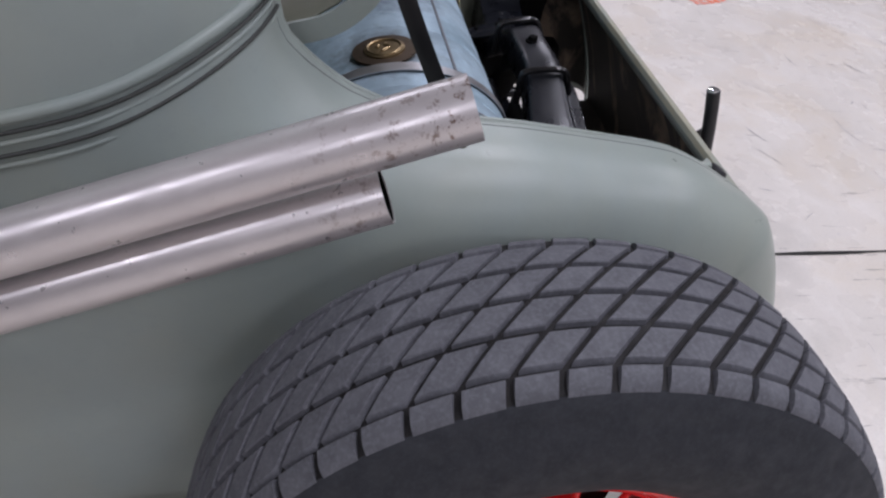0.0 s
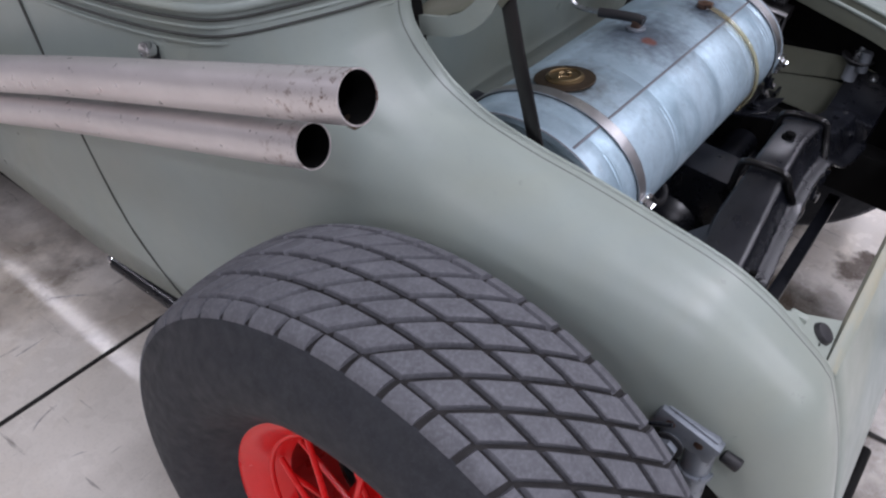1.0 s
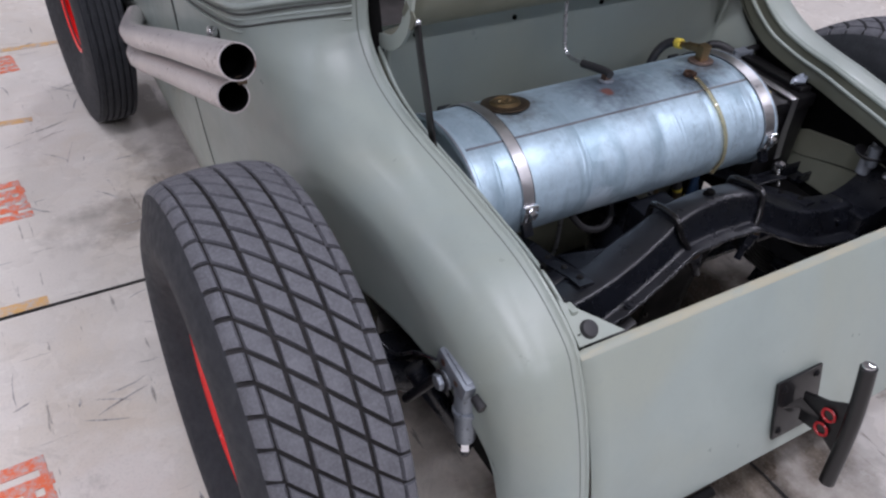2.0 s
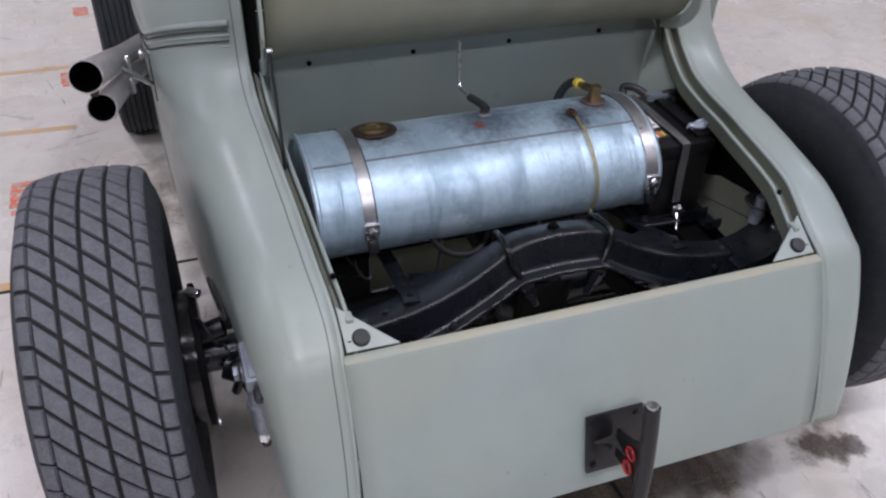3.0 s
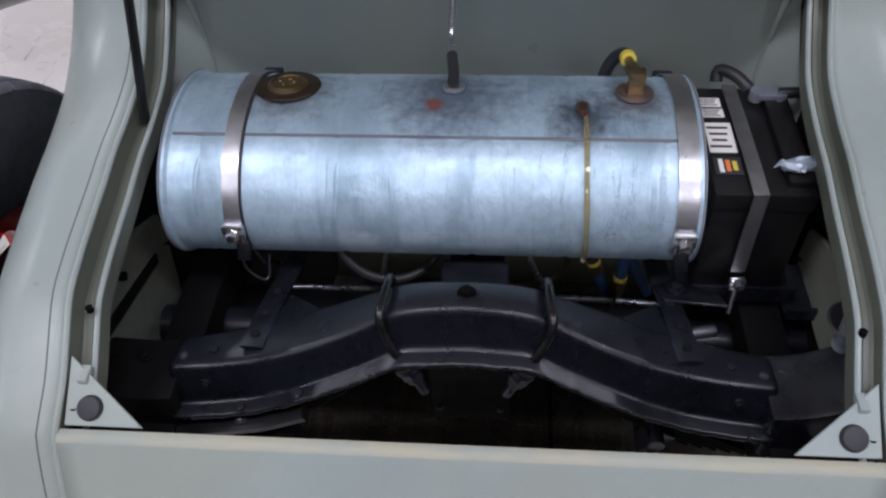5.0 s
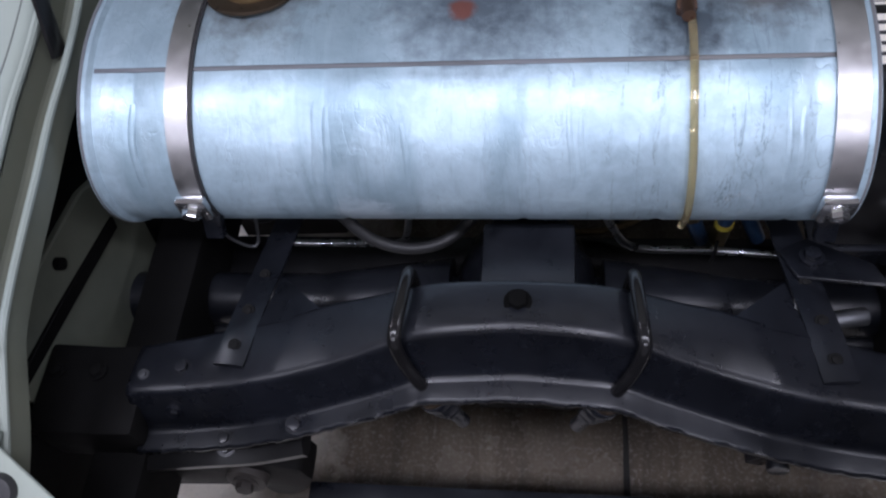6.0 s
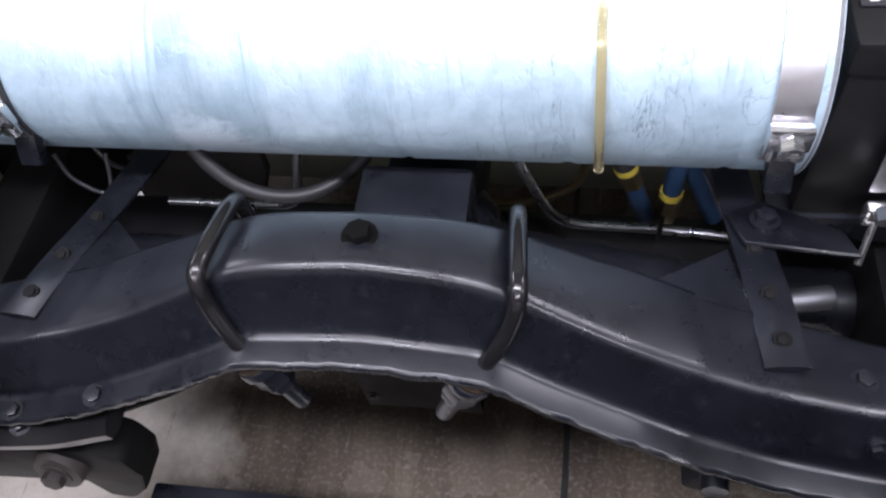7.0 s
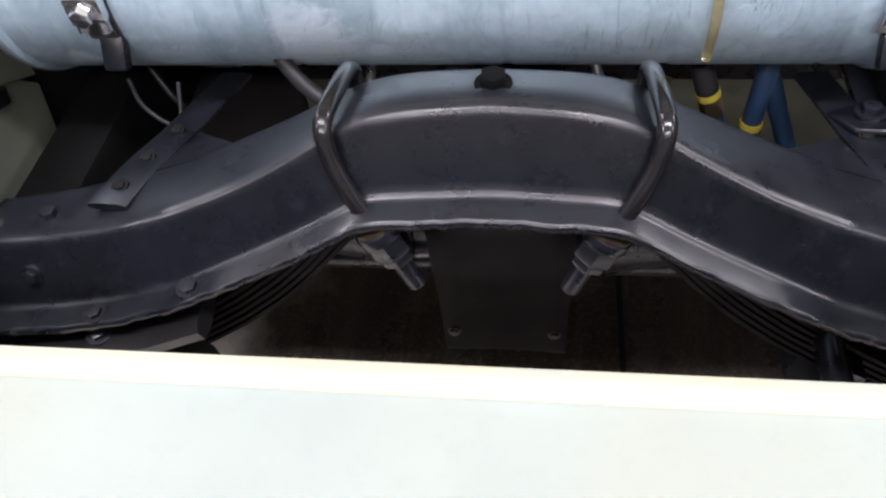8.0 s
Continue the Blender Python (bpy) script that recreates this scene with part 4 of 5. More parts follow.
    part("vent_barb", cyl((0.2125, 0.528, 0.742), add, 0.0065, seg=14), BRASS, tank)
    part("vent_collar", cyl(add, add + Vector((-0.001, 0.014, -0.003)), 0.0112, seg=20, bevel=0.002), YELLOWTAG, tank, "yellow plastic collar")
    tube("vent_hose", [add + Vector((-0.001, 0.012, -0.002)), (0.208, 0.573, 0.732), (0.200, 0.588, 0.716), (0.190, 0.596, 0.688), (0.184, 0.60, 0.64), (0.184, 0.60, 0.58)], 0.0095, RUBBER, tank, n=22)
    return tank


build_tank()


# ---- battery ----
def build_battery():
    x0, x1, y0, y1, z0, z1 = 0.314, 0.446, 0.352, 0.578, 0.482, 0.672
    cx, cy = (x0 + x1) / 2, (y0 + y1) / 2
    bat = part("battery", box((cx, cy, (z0 + z1 - 0.03) / 2), (x1 - x0 - 0.006, y1 - y0 - 0.006, z1 - z0 - 0.03), bevel=0.006), PLASTIC)
    tagged(bat, "black car battery held down by a steel band", "battery")
    part("battery_lid", box((cx, cy, z1 - 0.016), (x1 - x0, y1 - y0, 0.03), bevel=0.005), PLASTIC, bat)
    part("lid_ridge", box((cx + 0.045, cy, z1 + 0.004), (0.034, y1 - y0 - 0.03, 0.012), bevel=0.004), PLASTIC, bat)
    top = z1 + 0.0008
    for (lx, ly, lw, lh, mt) in ((0.327, 0.540, 0.032, 0.020, WHITE), (0.328, 0.516, 0.032, 0.018, WHITE), (0.331, 0.463, 0.036, 0.062, WHITE)):
        lab = part("label", box((lx + 0.006, ly, top), (lw, lh, 0.0012), bevel=0), mt, bat, "printed sticker")
        for k in range(4):
            part("print_bar", box((lx + 0.006 - lw * 0.05, ly + lh * (0.32 - 0.21 * k), top + 0.0008), (lw * (0.8 - 0.12 * (k % 3)), lh * 0.07, 0.0006), bevel=0), INK, lab)
    lab = part("label", box((0.338, 0.405, top), (0.036, 0.034, 0.0012), bevel=0), INK, bat, "small dark sticker with coloured stripes")
    for k, mt in enumerate((WHITE, LABEL_OR, YELLOWTAG)):
        part("print_bar", box((0.329 + 0.009 * k, 0.405, top + 0.0008), (0.006, 0.026 - 0.004 * k, 0.0006), bevel=0), mt, lab)
    # steel band over the top and down the rear face
    pts = [(0.366, 0.578, z1 + 0.003), (0.368, 0.48, z1 + 0.005), (0.370, 0.362, z1 + 0.004), (0.371, 0.349, z1 - 0.006), (0.371, 0.346, 0.60), (0.371, 0.340, 0.535)]
    v, f = tube_lists(pts, 0, 8, True, 30, (0.010, 0.0012))
    from_lists("battery_band", v, f, STAINLESS, bat, "stainless hold-down band")
    c = Vector((0.371, 0.330, 0.520))
    bm = box(c, (0.022, 0.012, 0.02), bevel=0.003)
    add_cyl(bm, c + Vector((0, -0.004, 0.01)), c + Vector((0, -0.015, 0.008)), 0.007, seg=6)
    add_cyl(bm, c + Vector((0, 0, 0)), c + Vector((-0.008, -0.025, -0.035)), 0.0032, seg=10)
    part("band_bolt", bm, CHROME, bat, "bright bolt and stud")
    # terminals
    p = Vector((0.398, 0.545, z1 + 0.004))
    bm = cyl(p, p + Vector((0, 0, 0.016)), 0.010, seg=16)
    add_box(bm, p + Vector((0.02, 0, 0.010)), (0.04, 0.022, 0.010), bevel=0.002)
    add_cyl(bm, p + Vector((0.03, -0.014, 0.01)), p + Vector((0.03, 0.014, 0.01)), 0.005, seg=8)
    part("terminal", bm, ALU, bat)
    tube("cable", [p + Vector((0.03, 0, 0.01)), p + Vector((0.06, 0.0, 0.012)), p + Vector((0.10, 0.02, -0.02)), p + Vector((0.12, 0.05, -0.1))], 0.008, CABLE, bat, n=14)
    tube("cable", [(0.35, 0.585, z1 + 0.005), (0.352, 0.592, z1 + 0.02), (0.37, 0.575, z1 + 0.024), (0.39, 0.555, z1 + 0.014)], 0.009, CABLE, bat, n=14)
    # foil-wrapped positive lead
    bm = bmesh.new()
    bmesh.ops.create_icosphere(bm, subdivisions=3, radius=1, matrix=Matrix.Translation((0.428, 0.39, z1 + 0.020)) @ Matrix.Rotation(0.12, 4, "Z") @ Matrix.Diagonal((0.044, 0.009, 0.008, 1)))
    for v in bm.verts:
        v.co += Vector((noise.noise(v.co * 70), noise.noise(v.co * 70 + Vector((9, 0, 0))), noise.noise(v.co * 70 + Vector((0, 9, 0))))) * 0.009
    part("foil_wrap", bm, FOIL, bat, "crumpled silver foil round a lead", angle=20)
    tube("red_lead", [(0.462, 0.394, z1 + 0.022), (0.482, 0.397, z1 + 0.022), (0.496, 0.41, z1 + 0.0)], 0.008, LENS, bat, n=8)
    # tray
    bm = box((cx, cy, z0 - 0.006), (x1 - x0 + 0.03, y1 - y0 + 0.03, 0.008), bevel=0.002)
    add_box(bm, (cx, y0 - 0.014, z0 + 0.008), (x1 - x0 + 0.03, 0.004, 0.028))
    add_box(bm, (x1 + 0.036, 0.322, z0 - 0.016), (0.060, 0.006, 0.022))
    add_box(bm, (x1 + 0.036, 0.37, z0 - 0.024), (0.060, 0.10, 0.006))
    part("battery_tray", bm, BLACK, car)


build_battery()


# ---- rear crossmember and spring ----
# half curves from the middle outwards: top edge, lower crease, their depths and the rear edge
CROSS = [(0.0, 0.639), (0.05, 0.637), (0.075, 0.633), (0.095, 0.626), (0.12, 0.610), (0.15, 0.592), (0.18, 0.576), (0.23, 0.556), (0.28, 0.543), (0.33, 0.536), (0.395, 0.533)]
CREASE = [(0.0, 0.584), (0.078, 0.583), (0.088, 0.580), (0.12, 0.561), (0.15, 0.545), (0.18, 0.530), (0.23, 0.506), (0.28, 0.491), (0.33, 0.484), (0.395, 0.481)]
FRONT = [(0.0, 0.179), (0.09, 0.174), (0.12, 0.170), (0.18, 0.164), (0.23, 0.159), (0.28, 0.155), (0.395, 0.147)]
REAR = [(0.0, 0.232), (0.09, 0.231), (0.18, 0.238), (0.28, 0.226), (0.395, 0.204)]


def build_crossmember():
    xs = np.linspace(-0.388, 0.388, 111)

    def soft(table):
        v = np.array([lerp_table(table, abs(x)) for x in xs])
        return np.convolve(np.r_[v[:2], v, v[-2:]], [0.1, 0.22, 0.36, 0.22, 0.1], "valid")

    verts = []
    rnd = random.Random(21)
    for x, zt, zc, yf, yb in zip(xs, soft(CROSS), soft(CREASE), soft(FRONT), soft(REAR)):
        yc = yf - 0.0185
        yl = yc - 0.0235 + rnd.uniform(-0.0009, 0.0009)
        sec = [(yb, zt - 0.060), (yb, zt - 0.014), (yb - 0.002, zt - 0.0095), (yb - 0.006, zt - 0.008), ((yb + yf) / 2, zt - 0.0025), (yf + 0.012, zt), (yf + 0.005, zt - 0.0006), (yf + 0.0015, zt - 0.003), (yf - 0.0005, zt - 0.008),
               (yc + 0.0035, zc + 0.009), (yc + 0.001, zc + 0.0035), (yc - 0.002, zc + 0.0008), (yc - 0.006, zc), (yl + 0.004, zc - 0.0005), (yl + 0.0008, zc - 0.0018), (yl, zc - 0.0065)]
        verts += [(x, y, z) for y, z in sec]
    ob = from_lists("crossmember", verts, grid_faces(len(xs), 16), WORN_BLACK, car, "arched black pressed-steel crossmember", angle=60)
    m = ob.modifiers.new("thickness", "SOLIDIFY")
    m.thickness, m.offset = 0.0035, -1
    bolt(ob, (0, 0.206, 0.6355), (0, 0, 1), 0.0085, 0.009, DARK)
    for s in (-1, 1):
        bolt(ob, (s * 0.334, 0.178, 0.5335), (0, 0, 1), 0.0062, 0.007)
        bolt(ob, (s * 0.374, 0.170, 0.5325), (0, 0, 1), 0.004, 0.004, BUSH)
        bolt(ob, (s * 0.345, 0.141, 0.508), (0, -1, 0.3), 0.006, 0.005)
        if s < 0:
            bolt(ob, (-0.217, 0.131, 0.5125), (0, -0.1, 1), 0.0065, 0.005)
            bolt(ob, (-0.295, 0.122, 0.4890), (0, -0.1, 1), 0.0060, 0.005)
        # clamp bow over the beam with its threaded end and nut below
        bow = tube("spring_clamp", [(s * 0.098, 0.245, 0.565), (s * 0.099, 0.244, 0.612), (s * 0.100, 0.236, 0.6235), (s * 0.102, 0.208, 0.6300), (s * 0.104, 0.182, 0.6320), (s * 0.1045, 0.1705, 0.6260), (s * 0.100, 0.1625, 0.607), (s * 0.090, 0.1535, 0.588), (s * 0.079, 0.1470, 0.570)],
                   0.0062, GLOSS, ob, "glossy black bow clamp", n=44)
        a, b = Vector((s * 0.080, 0.148, 0.578)), Vector((s * 0.052, 0.139, 0.516))
        bm = cyl(a, b, 0.0068, seg=14, bevel=0.001)
        d = (b - a).normalized()
        add_cyl(bm, a + d * 0.020, a + d * 0.036, 0.0140, seg=6, bevel=0.0015)
        add_cyl(bm, a + d * 0.036, a + d * 0.044, 0.0115, seg=6, bevel=0.0015)
        add_cyl(bm, a + d * 0.012, a + d * 0.020, 0.0165, seg=20, bevel=0.001)
        nut = part("clamp_nut", bm, BLACK, ob, "dark threaded stud with nut")
        part("copper_washer", cyl(a + d * 0.009, a + d * 0.0125, 0.0150, seg=20), TARNISH, nut, "browned washer")
        # flat tank bracket and its gusset
        v, f = tube_lists([(s * 0.282, 0.176, 0.5475), (s * 0.280, 0.205, 0.5420), (s * 0.279, 0.245, 0.5300), (s * 0.276, 0.30, 0.512), (s * 0.272, 0.36, 0.496), (s * 0.27, 0.42, 0.478)], 0, 8, True, 20, (0.0155, 0.0028))
        br = from_lists("tank_bracket", v, f, BLACK, ob, "flat black tank bracket")
        bolt(br, (s * 0.2805, 0.198, 0.5465), (0, -0.2, 1), 0.0045, 0.0035, BLACK_AND_SHADE)
        bolt(br, (s * 0.279, 0.242, 0.5340), (0, -0.3, 1), 0.0045, 0.0035, BLACK_AND_SHADE)
        bolt(br, (s * 0.276, 0.293, 0.5175), (0, -0.3, 1), 0.004, 0.003, BLACK_AND_SHADE)
        part("gusset", prism([(s * 0.264, 0.222, 0.5400), (s * 0.190, 0.229, 0.5600), (s * 0.256, 0.291, 0.518)], (0, 0, -0.004)), BLACK, ob)
    # leaf spring below: stacked leaves that fall towards the shackles
    leaf = [(0.0, 0.608), (0.05, 0.600), (0.09, 0.572), (0.12, 0.538), (0.15, 0.501), (0.18, 0.469), (0.22, 0.434), (0.29, 0.382), (0.36, 0.336), (0.44, 0.290)]
    for k in range(6):
        half = 0.43 - 0.022 * k
        pts = [(x, 0.204, lerp_table(leaf, abs(x)) - 0.0082 * k) for x in np.linspace(-half, half, 45)]
        v, f = tube_lists(pts, 0, 8, True, 70, (0.020, 0.0034))
        from_lists("spring_leaf", v, f, BLACK_AND_SHADE, ob, "black spring leaf")
    a = Vector((0.262, 0.150, 0.396))
    part("spring_tie", cyl(a + Vector((-0.004, -0.014, 0.006)), a + Vector((0, 0.08, 0.0)), 0.0115, seg=16, bevel=0.002), BLACK, ob, "black spring band bolt")
    part("spring_band", box((0.268, 0.192, 0.352), (0.022, 0.056, 0.066), Matrix.Rotation(0.5, 3, "Y"), 0.004), BLACK, ob)
    # cast shackle with its seat at one end of the beam
    cast = bevelled(prism([(-0.44, 0.112, 0.375), (-0.40, 0.112, 0.408), (-0.262, 0.112, 0.424), (-0.236, 0.112, 0.408), (-0.232, 0.112, 0.372), (-0.246, 0.112, 0.330), (-0.272, 0.112, 0.296), (-0.298, 0.112, 0.300), (-0.304, 0.112, 0.338), (-0.43, 0.112, 0.318)], (0, 0.042, 0)), 0.007, 2)
    # shade is put into the shackle's near-black
    shackle = part("shackle_bracket", cast, BLACK_AND_SHADE, ob, "dark cast shackle with a bolt")
    part("shackle_boss", cyl((-0.298, 0.118, 0.392), (-0.299, 0.101, 0.396), 0.023, seg=24, bevel=0.004), BRAKE, shackle)
    bolt(shackle, (-0.299, 0.100, 0.396), (0, -1, 0.25), 0.010, 0.009, BRAKE)
    v, f = tube_lists([(-0.40, 0.118, 0.440), (-0.33, 0.122, 0.452), (-0.27, 0.125, 0.463), (-0.212, 0.130, 0.484)], 0, 8, True, 14, (0.021, 0.0075))
    seat = from_lists("spring_seat", v, f, PLASTIC, ob, "thick black spring seat")
    bolt(seat, (-0.300, 0.120, 0.4665), (0, -0.2, 1), 0.0075, 0.006)
    return ob


build_crossmember()


HOSES = [((0.172, 0.425, 0.49), (0.210, 0.425, 0.377), False), ((0.234, 0.425, 0.50), (0.230, 0.425, 0.378), True), ((0.233, 0.435, 0.48), (0.280, 0.435, 0.366), None)]


def build_driveline():
    # axle, differential cover and radius rods
    axle = part("rear_axle", cyl((-0.66, 0.335, 0.372), (0.66, 0.335, 0.372), 0.034, seg=24), BLACK, car, "black rear axle tube")
    bm = bmesh.new()
    bmesh.ops.create_uvsphere(bm, u_segments=28, v_segments=18, radius=1, matrix=Matrix.Translation((0, 0.345, 0.372)) @ Matrix.Diagonal((0.085, 0.105, 0.105, 1)))
    part("differential", bm, BLACK, axle)
    for s in (-1, 1):
        part("axle_bell", cyl((s * 0.09, 0.335, 0.372), (s * 0.24, 0.335, 0.372), 0.056, 0.036, 28), BLACK, axle)
        part("brake_drum", cyl((s * 0.655, 0.352, 0.363), (s * 0.74, 0.352, 0.363), 0.132, seg=40, bevel=0.008), GLOSS, axle, "dark cast brake drum")
        part("backplate", cyl((s * 0.655, 0.352, 0.363), (s * 0.667, 0.352, 0.363), 0.142, seg=40, bevel=0.003), BLACK_AND_SHADE, axle, "black brake backplate")
    # hanging cover plate with bent lower lip
    v = []
    prof = [(0.205, 0.50), (0.212, 0.455), (0.222, 0.40), (0.228, 0.35), (0.231, 0.304), (0.236, 0.292), (0.25, 0.288)]
    for y, z in prof:
        for x in np.linspace(-0.056, 0.058, 7):
            v.append((x, y, z + 0.01 * (1 - (x / 0.056) ** 2) * 0.3))
    pl = from_lists("cover_plate", v, grid_faces(len(prof), 7), BLACK_AND_SHADE, car, "satin black hanging cover plate")
    m = pl.modifiers.new("thickness", "SOLIDIFY")
    m.thickness = 0.004
    for x in (-0.046, 0.046):
        bolt(pl, (x, 0.224, 0.335), (0, -1, 0.1), 0.004, 0.004, BRAKE)
    # cross tube behind it
    part("sway_tube", cyl((-0.46, 0.30, 0.352), (0.46, 0.30, 0.352), 0.014, seg=18), BLACK, car)
    part("axle_beam", box((0, 0.405, 0.317), (1.1, 0.07, 0.085), bevel=0.01), PLASTIC, car, "glossy black axle beam")
    # torque box that runs forward beneath the tank
    part("torque_tube", box((0.005, 0.52, 0.43), (0.086, 0.36, 0.10), bevel=0.006), BLACK, car)
    part("torque_box", box((0.005, 0.30, 0.485), (0.096, 0.10, 0.10), bevel=0.006), BLACK, car, "black torque tube box")
    for s in (-1, 1):
        part("frame_rail", box((s * 0.42, 0.86, 0.405), (0.06, 1.70, 0.10), bevel=0.006), BLACK_AND_SHADE, car, "black chassis rail")
    part("rail_drop_plate", bevelled(prism([(-0.475, 0.565, 0.37), (-0.265, 0.565, 0.37), (-0.265, 0.565, 0.25), (-0.30, 0.565, 0.155), (-0.475, 0.565, 0.145)], (0, 0.012, 0)), 0.003, 1), BLACK_AND_SHADE, car, "black plate hanging below the chassis rail")
    part("cross_rail", box((0, 0.60, 0.43), (0.70, 0.05, 0.08), bevel=0.005), BLACK, car, "black rear chassis cross rail")
    # lines below the tank
    tube("brake_line", [(0.070, 0.405, 0.52), (0.079, 0.408, 0.49), (0.092, 0.411, 0.448), (0.110, 0.412, 0.402), (0.122, 0.413, 0.383), (0.138, 0.413, 0.374), (0.16, 0.413, 0.372), (0.225, 0.413, 0.370), (0.31, 0.41, 0.366)], 0.0048, ZINC, car, "bright bent metal line", n=40)
    tube("brake_line", [(-0.30, 0.411, 0.386), (-0.24, 0.411, 0.386), (-0.185, 0.411, 0.386), (-0.160, 0.411, 0.389), (-0.150, 0.413, 0.405), (-0.143, 0.42, 0.44), (-0.13, 0.44, 0.52)], 0.0045, ZINC, car, "bright bent metal line", n=30)
    tube("fuel_hose", [(-0.215, 0.37, 0.60), (-0.191, 0.347, 0.553), (-0.160, 0.336, 0.518), (-0.118, 0.336, 0.502), (-0.080, 0.352, 0.500), (-0.050, 0.39, 0.506), (-0.035, 0.43, 0.53)], 0.0068, CABLE, car, "dark rubber hose loop", n=34)
    tube("fuel_hose", [(0.048, 0.44, 0.367), (0.070, 0.44, 0.369), (0.095, 0.44, 0.373), (0.120, 0.442, 0.385), (0.142, 0.445, 0.405), (0.15, 0.45, 0.45)], 0.0046, BRASS, car, "brown fuel line", n=18)
    for a, b, tip in HOSES:
        a, b = Vector(a), Vector(b)
        hose = part("braided_hose", cyl(a, b, 0.0095, seg=18), BLUE, car, "blue hose end with brass ferrule")
        if tip:
            part("ferrule", cyl(a.lerp(b, 0.66), a.lerp(b, 0.72), 0.0112, seg=18), YELLOWTAG, hose, "yellow ring")
            part("ferrule", cyl(a.lerp(b, 0.72), a.lerp(b, 1.0), 0.0118, seg=6), BRASS, hose, "brass nut")
        elif tip is False:
            part("sleeve", cyl(a, a.lerp(b, 0.30), 0.0108, seg=18), RUBBER, hose, "black sleeve")
            part("ferrule", cyl(a.lerp(b, 0.30), a.lerp(b, 0.36), 0.0116, seg=18), YELLOWTAG, hose, "yellow ring")
            part("ferrule", cyl(a.lerp(b, 0.36), a.lerp(b, 0.55), 0.0112, seg=6), BRASS, hose, "brass nut")
    tube("cable_tie", [(0.224, 0.407, 0.402), (0.224, 0.404, 0.381), (0.223, 0.404, 0.34), (0.222, 0.400, 0.30)], 0.0024, CABLE, car)
    tube("wiring", [(-0.36, 0.42, 0.50), (-0.33, 0.40, 0.46), (-0.32, 0.43, 0.42), (-0.36, 0.46, 0.40)], 0.003, CABLE, car, n=16)
    tube("wiring", [(-0.345, 0.36, 0.52), (-0.338, 0.355, 0.49), (-0.315, 0.36, 0.465), (-0.31, 0.38, 0.50)], 0.0022, BUSH, car, n=16)
    # unseen cab floor and front wall, added to stop light leaking under the car
    part("floor_pan_block", box((0, 1.49, 0.31), (1.18, 1.48, 0.012), bevel=0.002), BRAKE, car, "unseen dull dark floor pan added to block light")
    part("firewall_block", box((0, 2.24, 0.55), (0.98, 0.012, 0.47), bevel=0.002), BLACK, car)
    # black sheet added to darken the bulkhead's lower part below the tank
    part("dark_infill", box((0, 0.672, 0.405), (0.93, 0.012, 0.25), bevel=0.002), BLACK, car)
    # lower bar across the tail
    part("tail_bar", box((0.105, 0.116, 0.294), (0.72, 0.026, 0.020), bevel=0.004), BLACK, car, "black lower tail bar")
    # triangular plate, plated bush and strut top beside the battery
    pl = part("mount_plate", bevelled(prism([(0.258, 0.335, 0.500), (0.268, 0.295, 0.517), (0.352, 0.285, 0.520), (0.345, 0.315, 0.510), (0.29, 0.352, 0.497)], (0, 0, 0.006)), 0.0015, 1), BLACK, car, "black triangular mounting plate")
    bolt(pl, (0.287, 0.322, 0.5155), (0, 0.2, 1), 0.0085, 0.008)
    bush = part("mount_bush", cyl((0.296, 0.262, 0.490), (0.338, 0.270, 0.490), 0.0095, seg=18, bevel=0.002), BUSH, car, "plated steel bush")
    part("bush_collar", cyl((0.285, 0.26, 0.490), (0.30, 0.263, 0.490), 0.015, seg=18, bevel=0.002), BLACK, bush)
    c = Vector((0.470, 0.203, 0.606))
    dish = revolve("strut_dish", [(-0.012, 0.0), (-0.012, 0.020), (-0.004, 0.030), (0.0, 0.033), (0.002, 0.030), (-0.006, 0.018), (-0.008, 0.0)], c, "z", RUBBER, car, "black dished strut top")
    part("strut_nut", cyl(c + Vector((0, 0, -0.008)), c + Vector((0, 0, 0.012)), 0.011, seg=6, bevel=0.001), ZINC, dish, "plated nut")
    part("strut_stud", cyl(c, c + Vector((0, 0, 0.024)), 0.006, seg=12, bevel=0.001), ZINC, dish)
    part("strut_body", cyl(c + Vector((0, 0, -0.050)), c + Vector((0, 0, -0.01)), 0.014, seg=18, bevel=0.002), CAST, dish, "blue-grey bush")
    for s in (-1, 1):
        if s > 0:
            top = [(0.376, 0.524), (0.405, 0.527), (0.432, 0.535), (0.455, 0.548), (0.474, 0.564), (0.492, 0.584), (0.492, 0.46), (0.46, 0.444), (0.376, 0.43)]
        else:
            top = [(0.380, 0.518), (0.43, 0.515), (0.492, 0.520), (0.492, 0.44), (0.380, 0.43)]
        # left horn is near-black to paint in its unlit top
        horn = part("frame_horn", bevelled(prism([(s * x, 0.112, z) for x, z in top], (0, 0.096, 0)), 0.007, 2), BLACK if s > 0 else BLACK_AND_SHADE, car, "black frame horn at the beam's end")
        if s > 0:
            for p in ((0.482, 0.158, 0.572), (0.482, 0.198, 0.572)):
                bolt(horn, p, (-0.4, -0.2, 1), 0.006, 0.007, ZINC)
        else:
            for dx in (-0.022, 0.022):
                bolt(horn, (s * 0.455 + dx, 0.178, 0.518), (0, 0, 1), 0.007, 0.007, BLACK_AND_SHADE)


build_driveline()


# ---- wheels ----
def tread_profile(x):
    """Tyre crown height lost towards the shoulders."""
    return 0.015 * (abs(x) / 0.10) ** 2.6


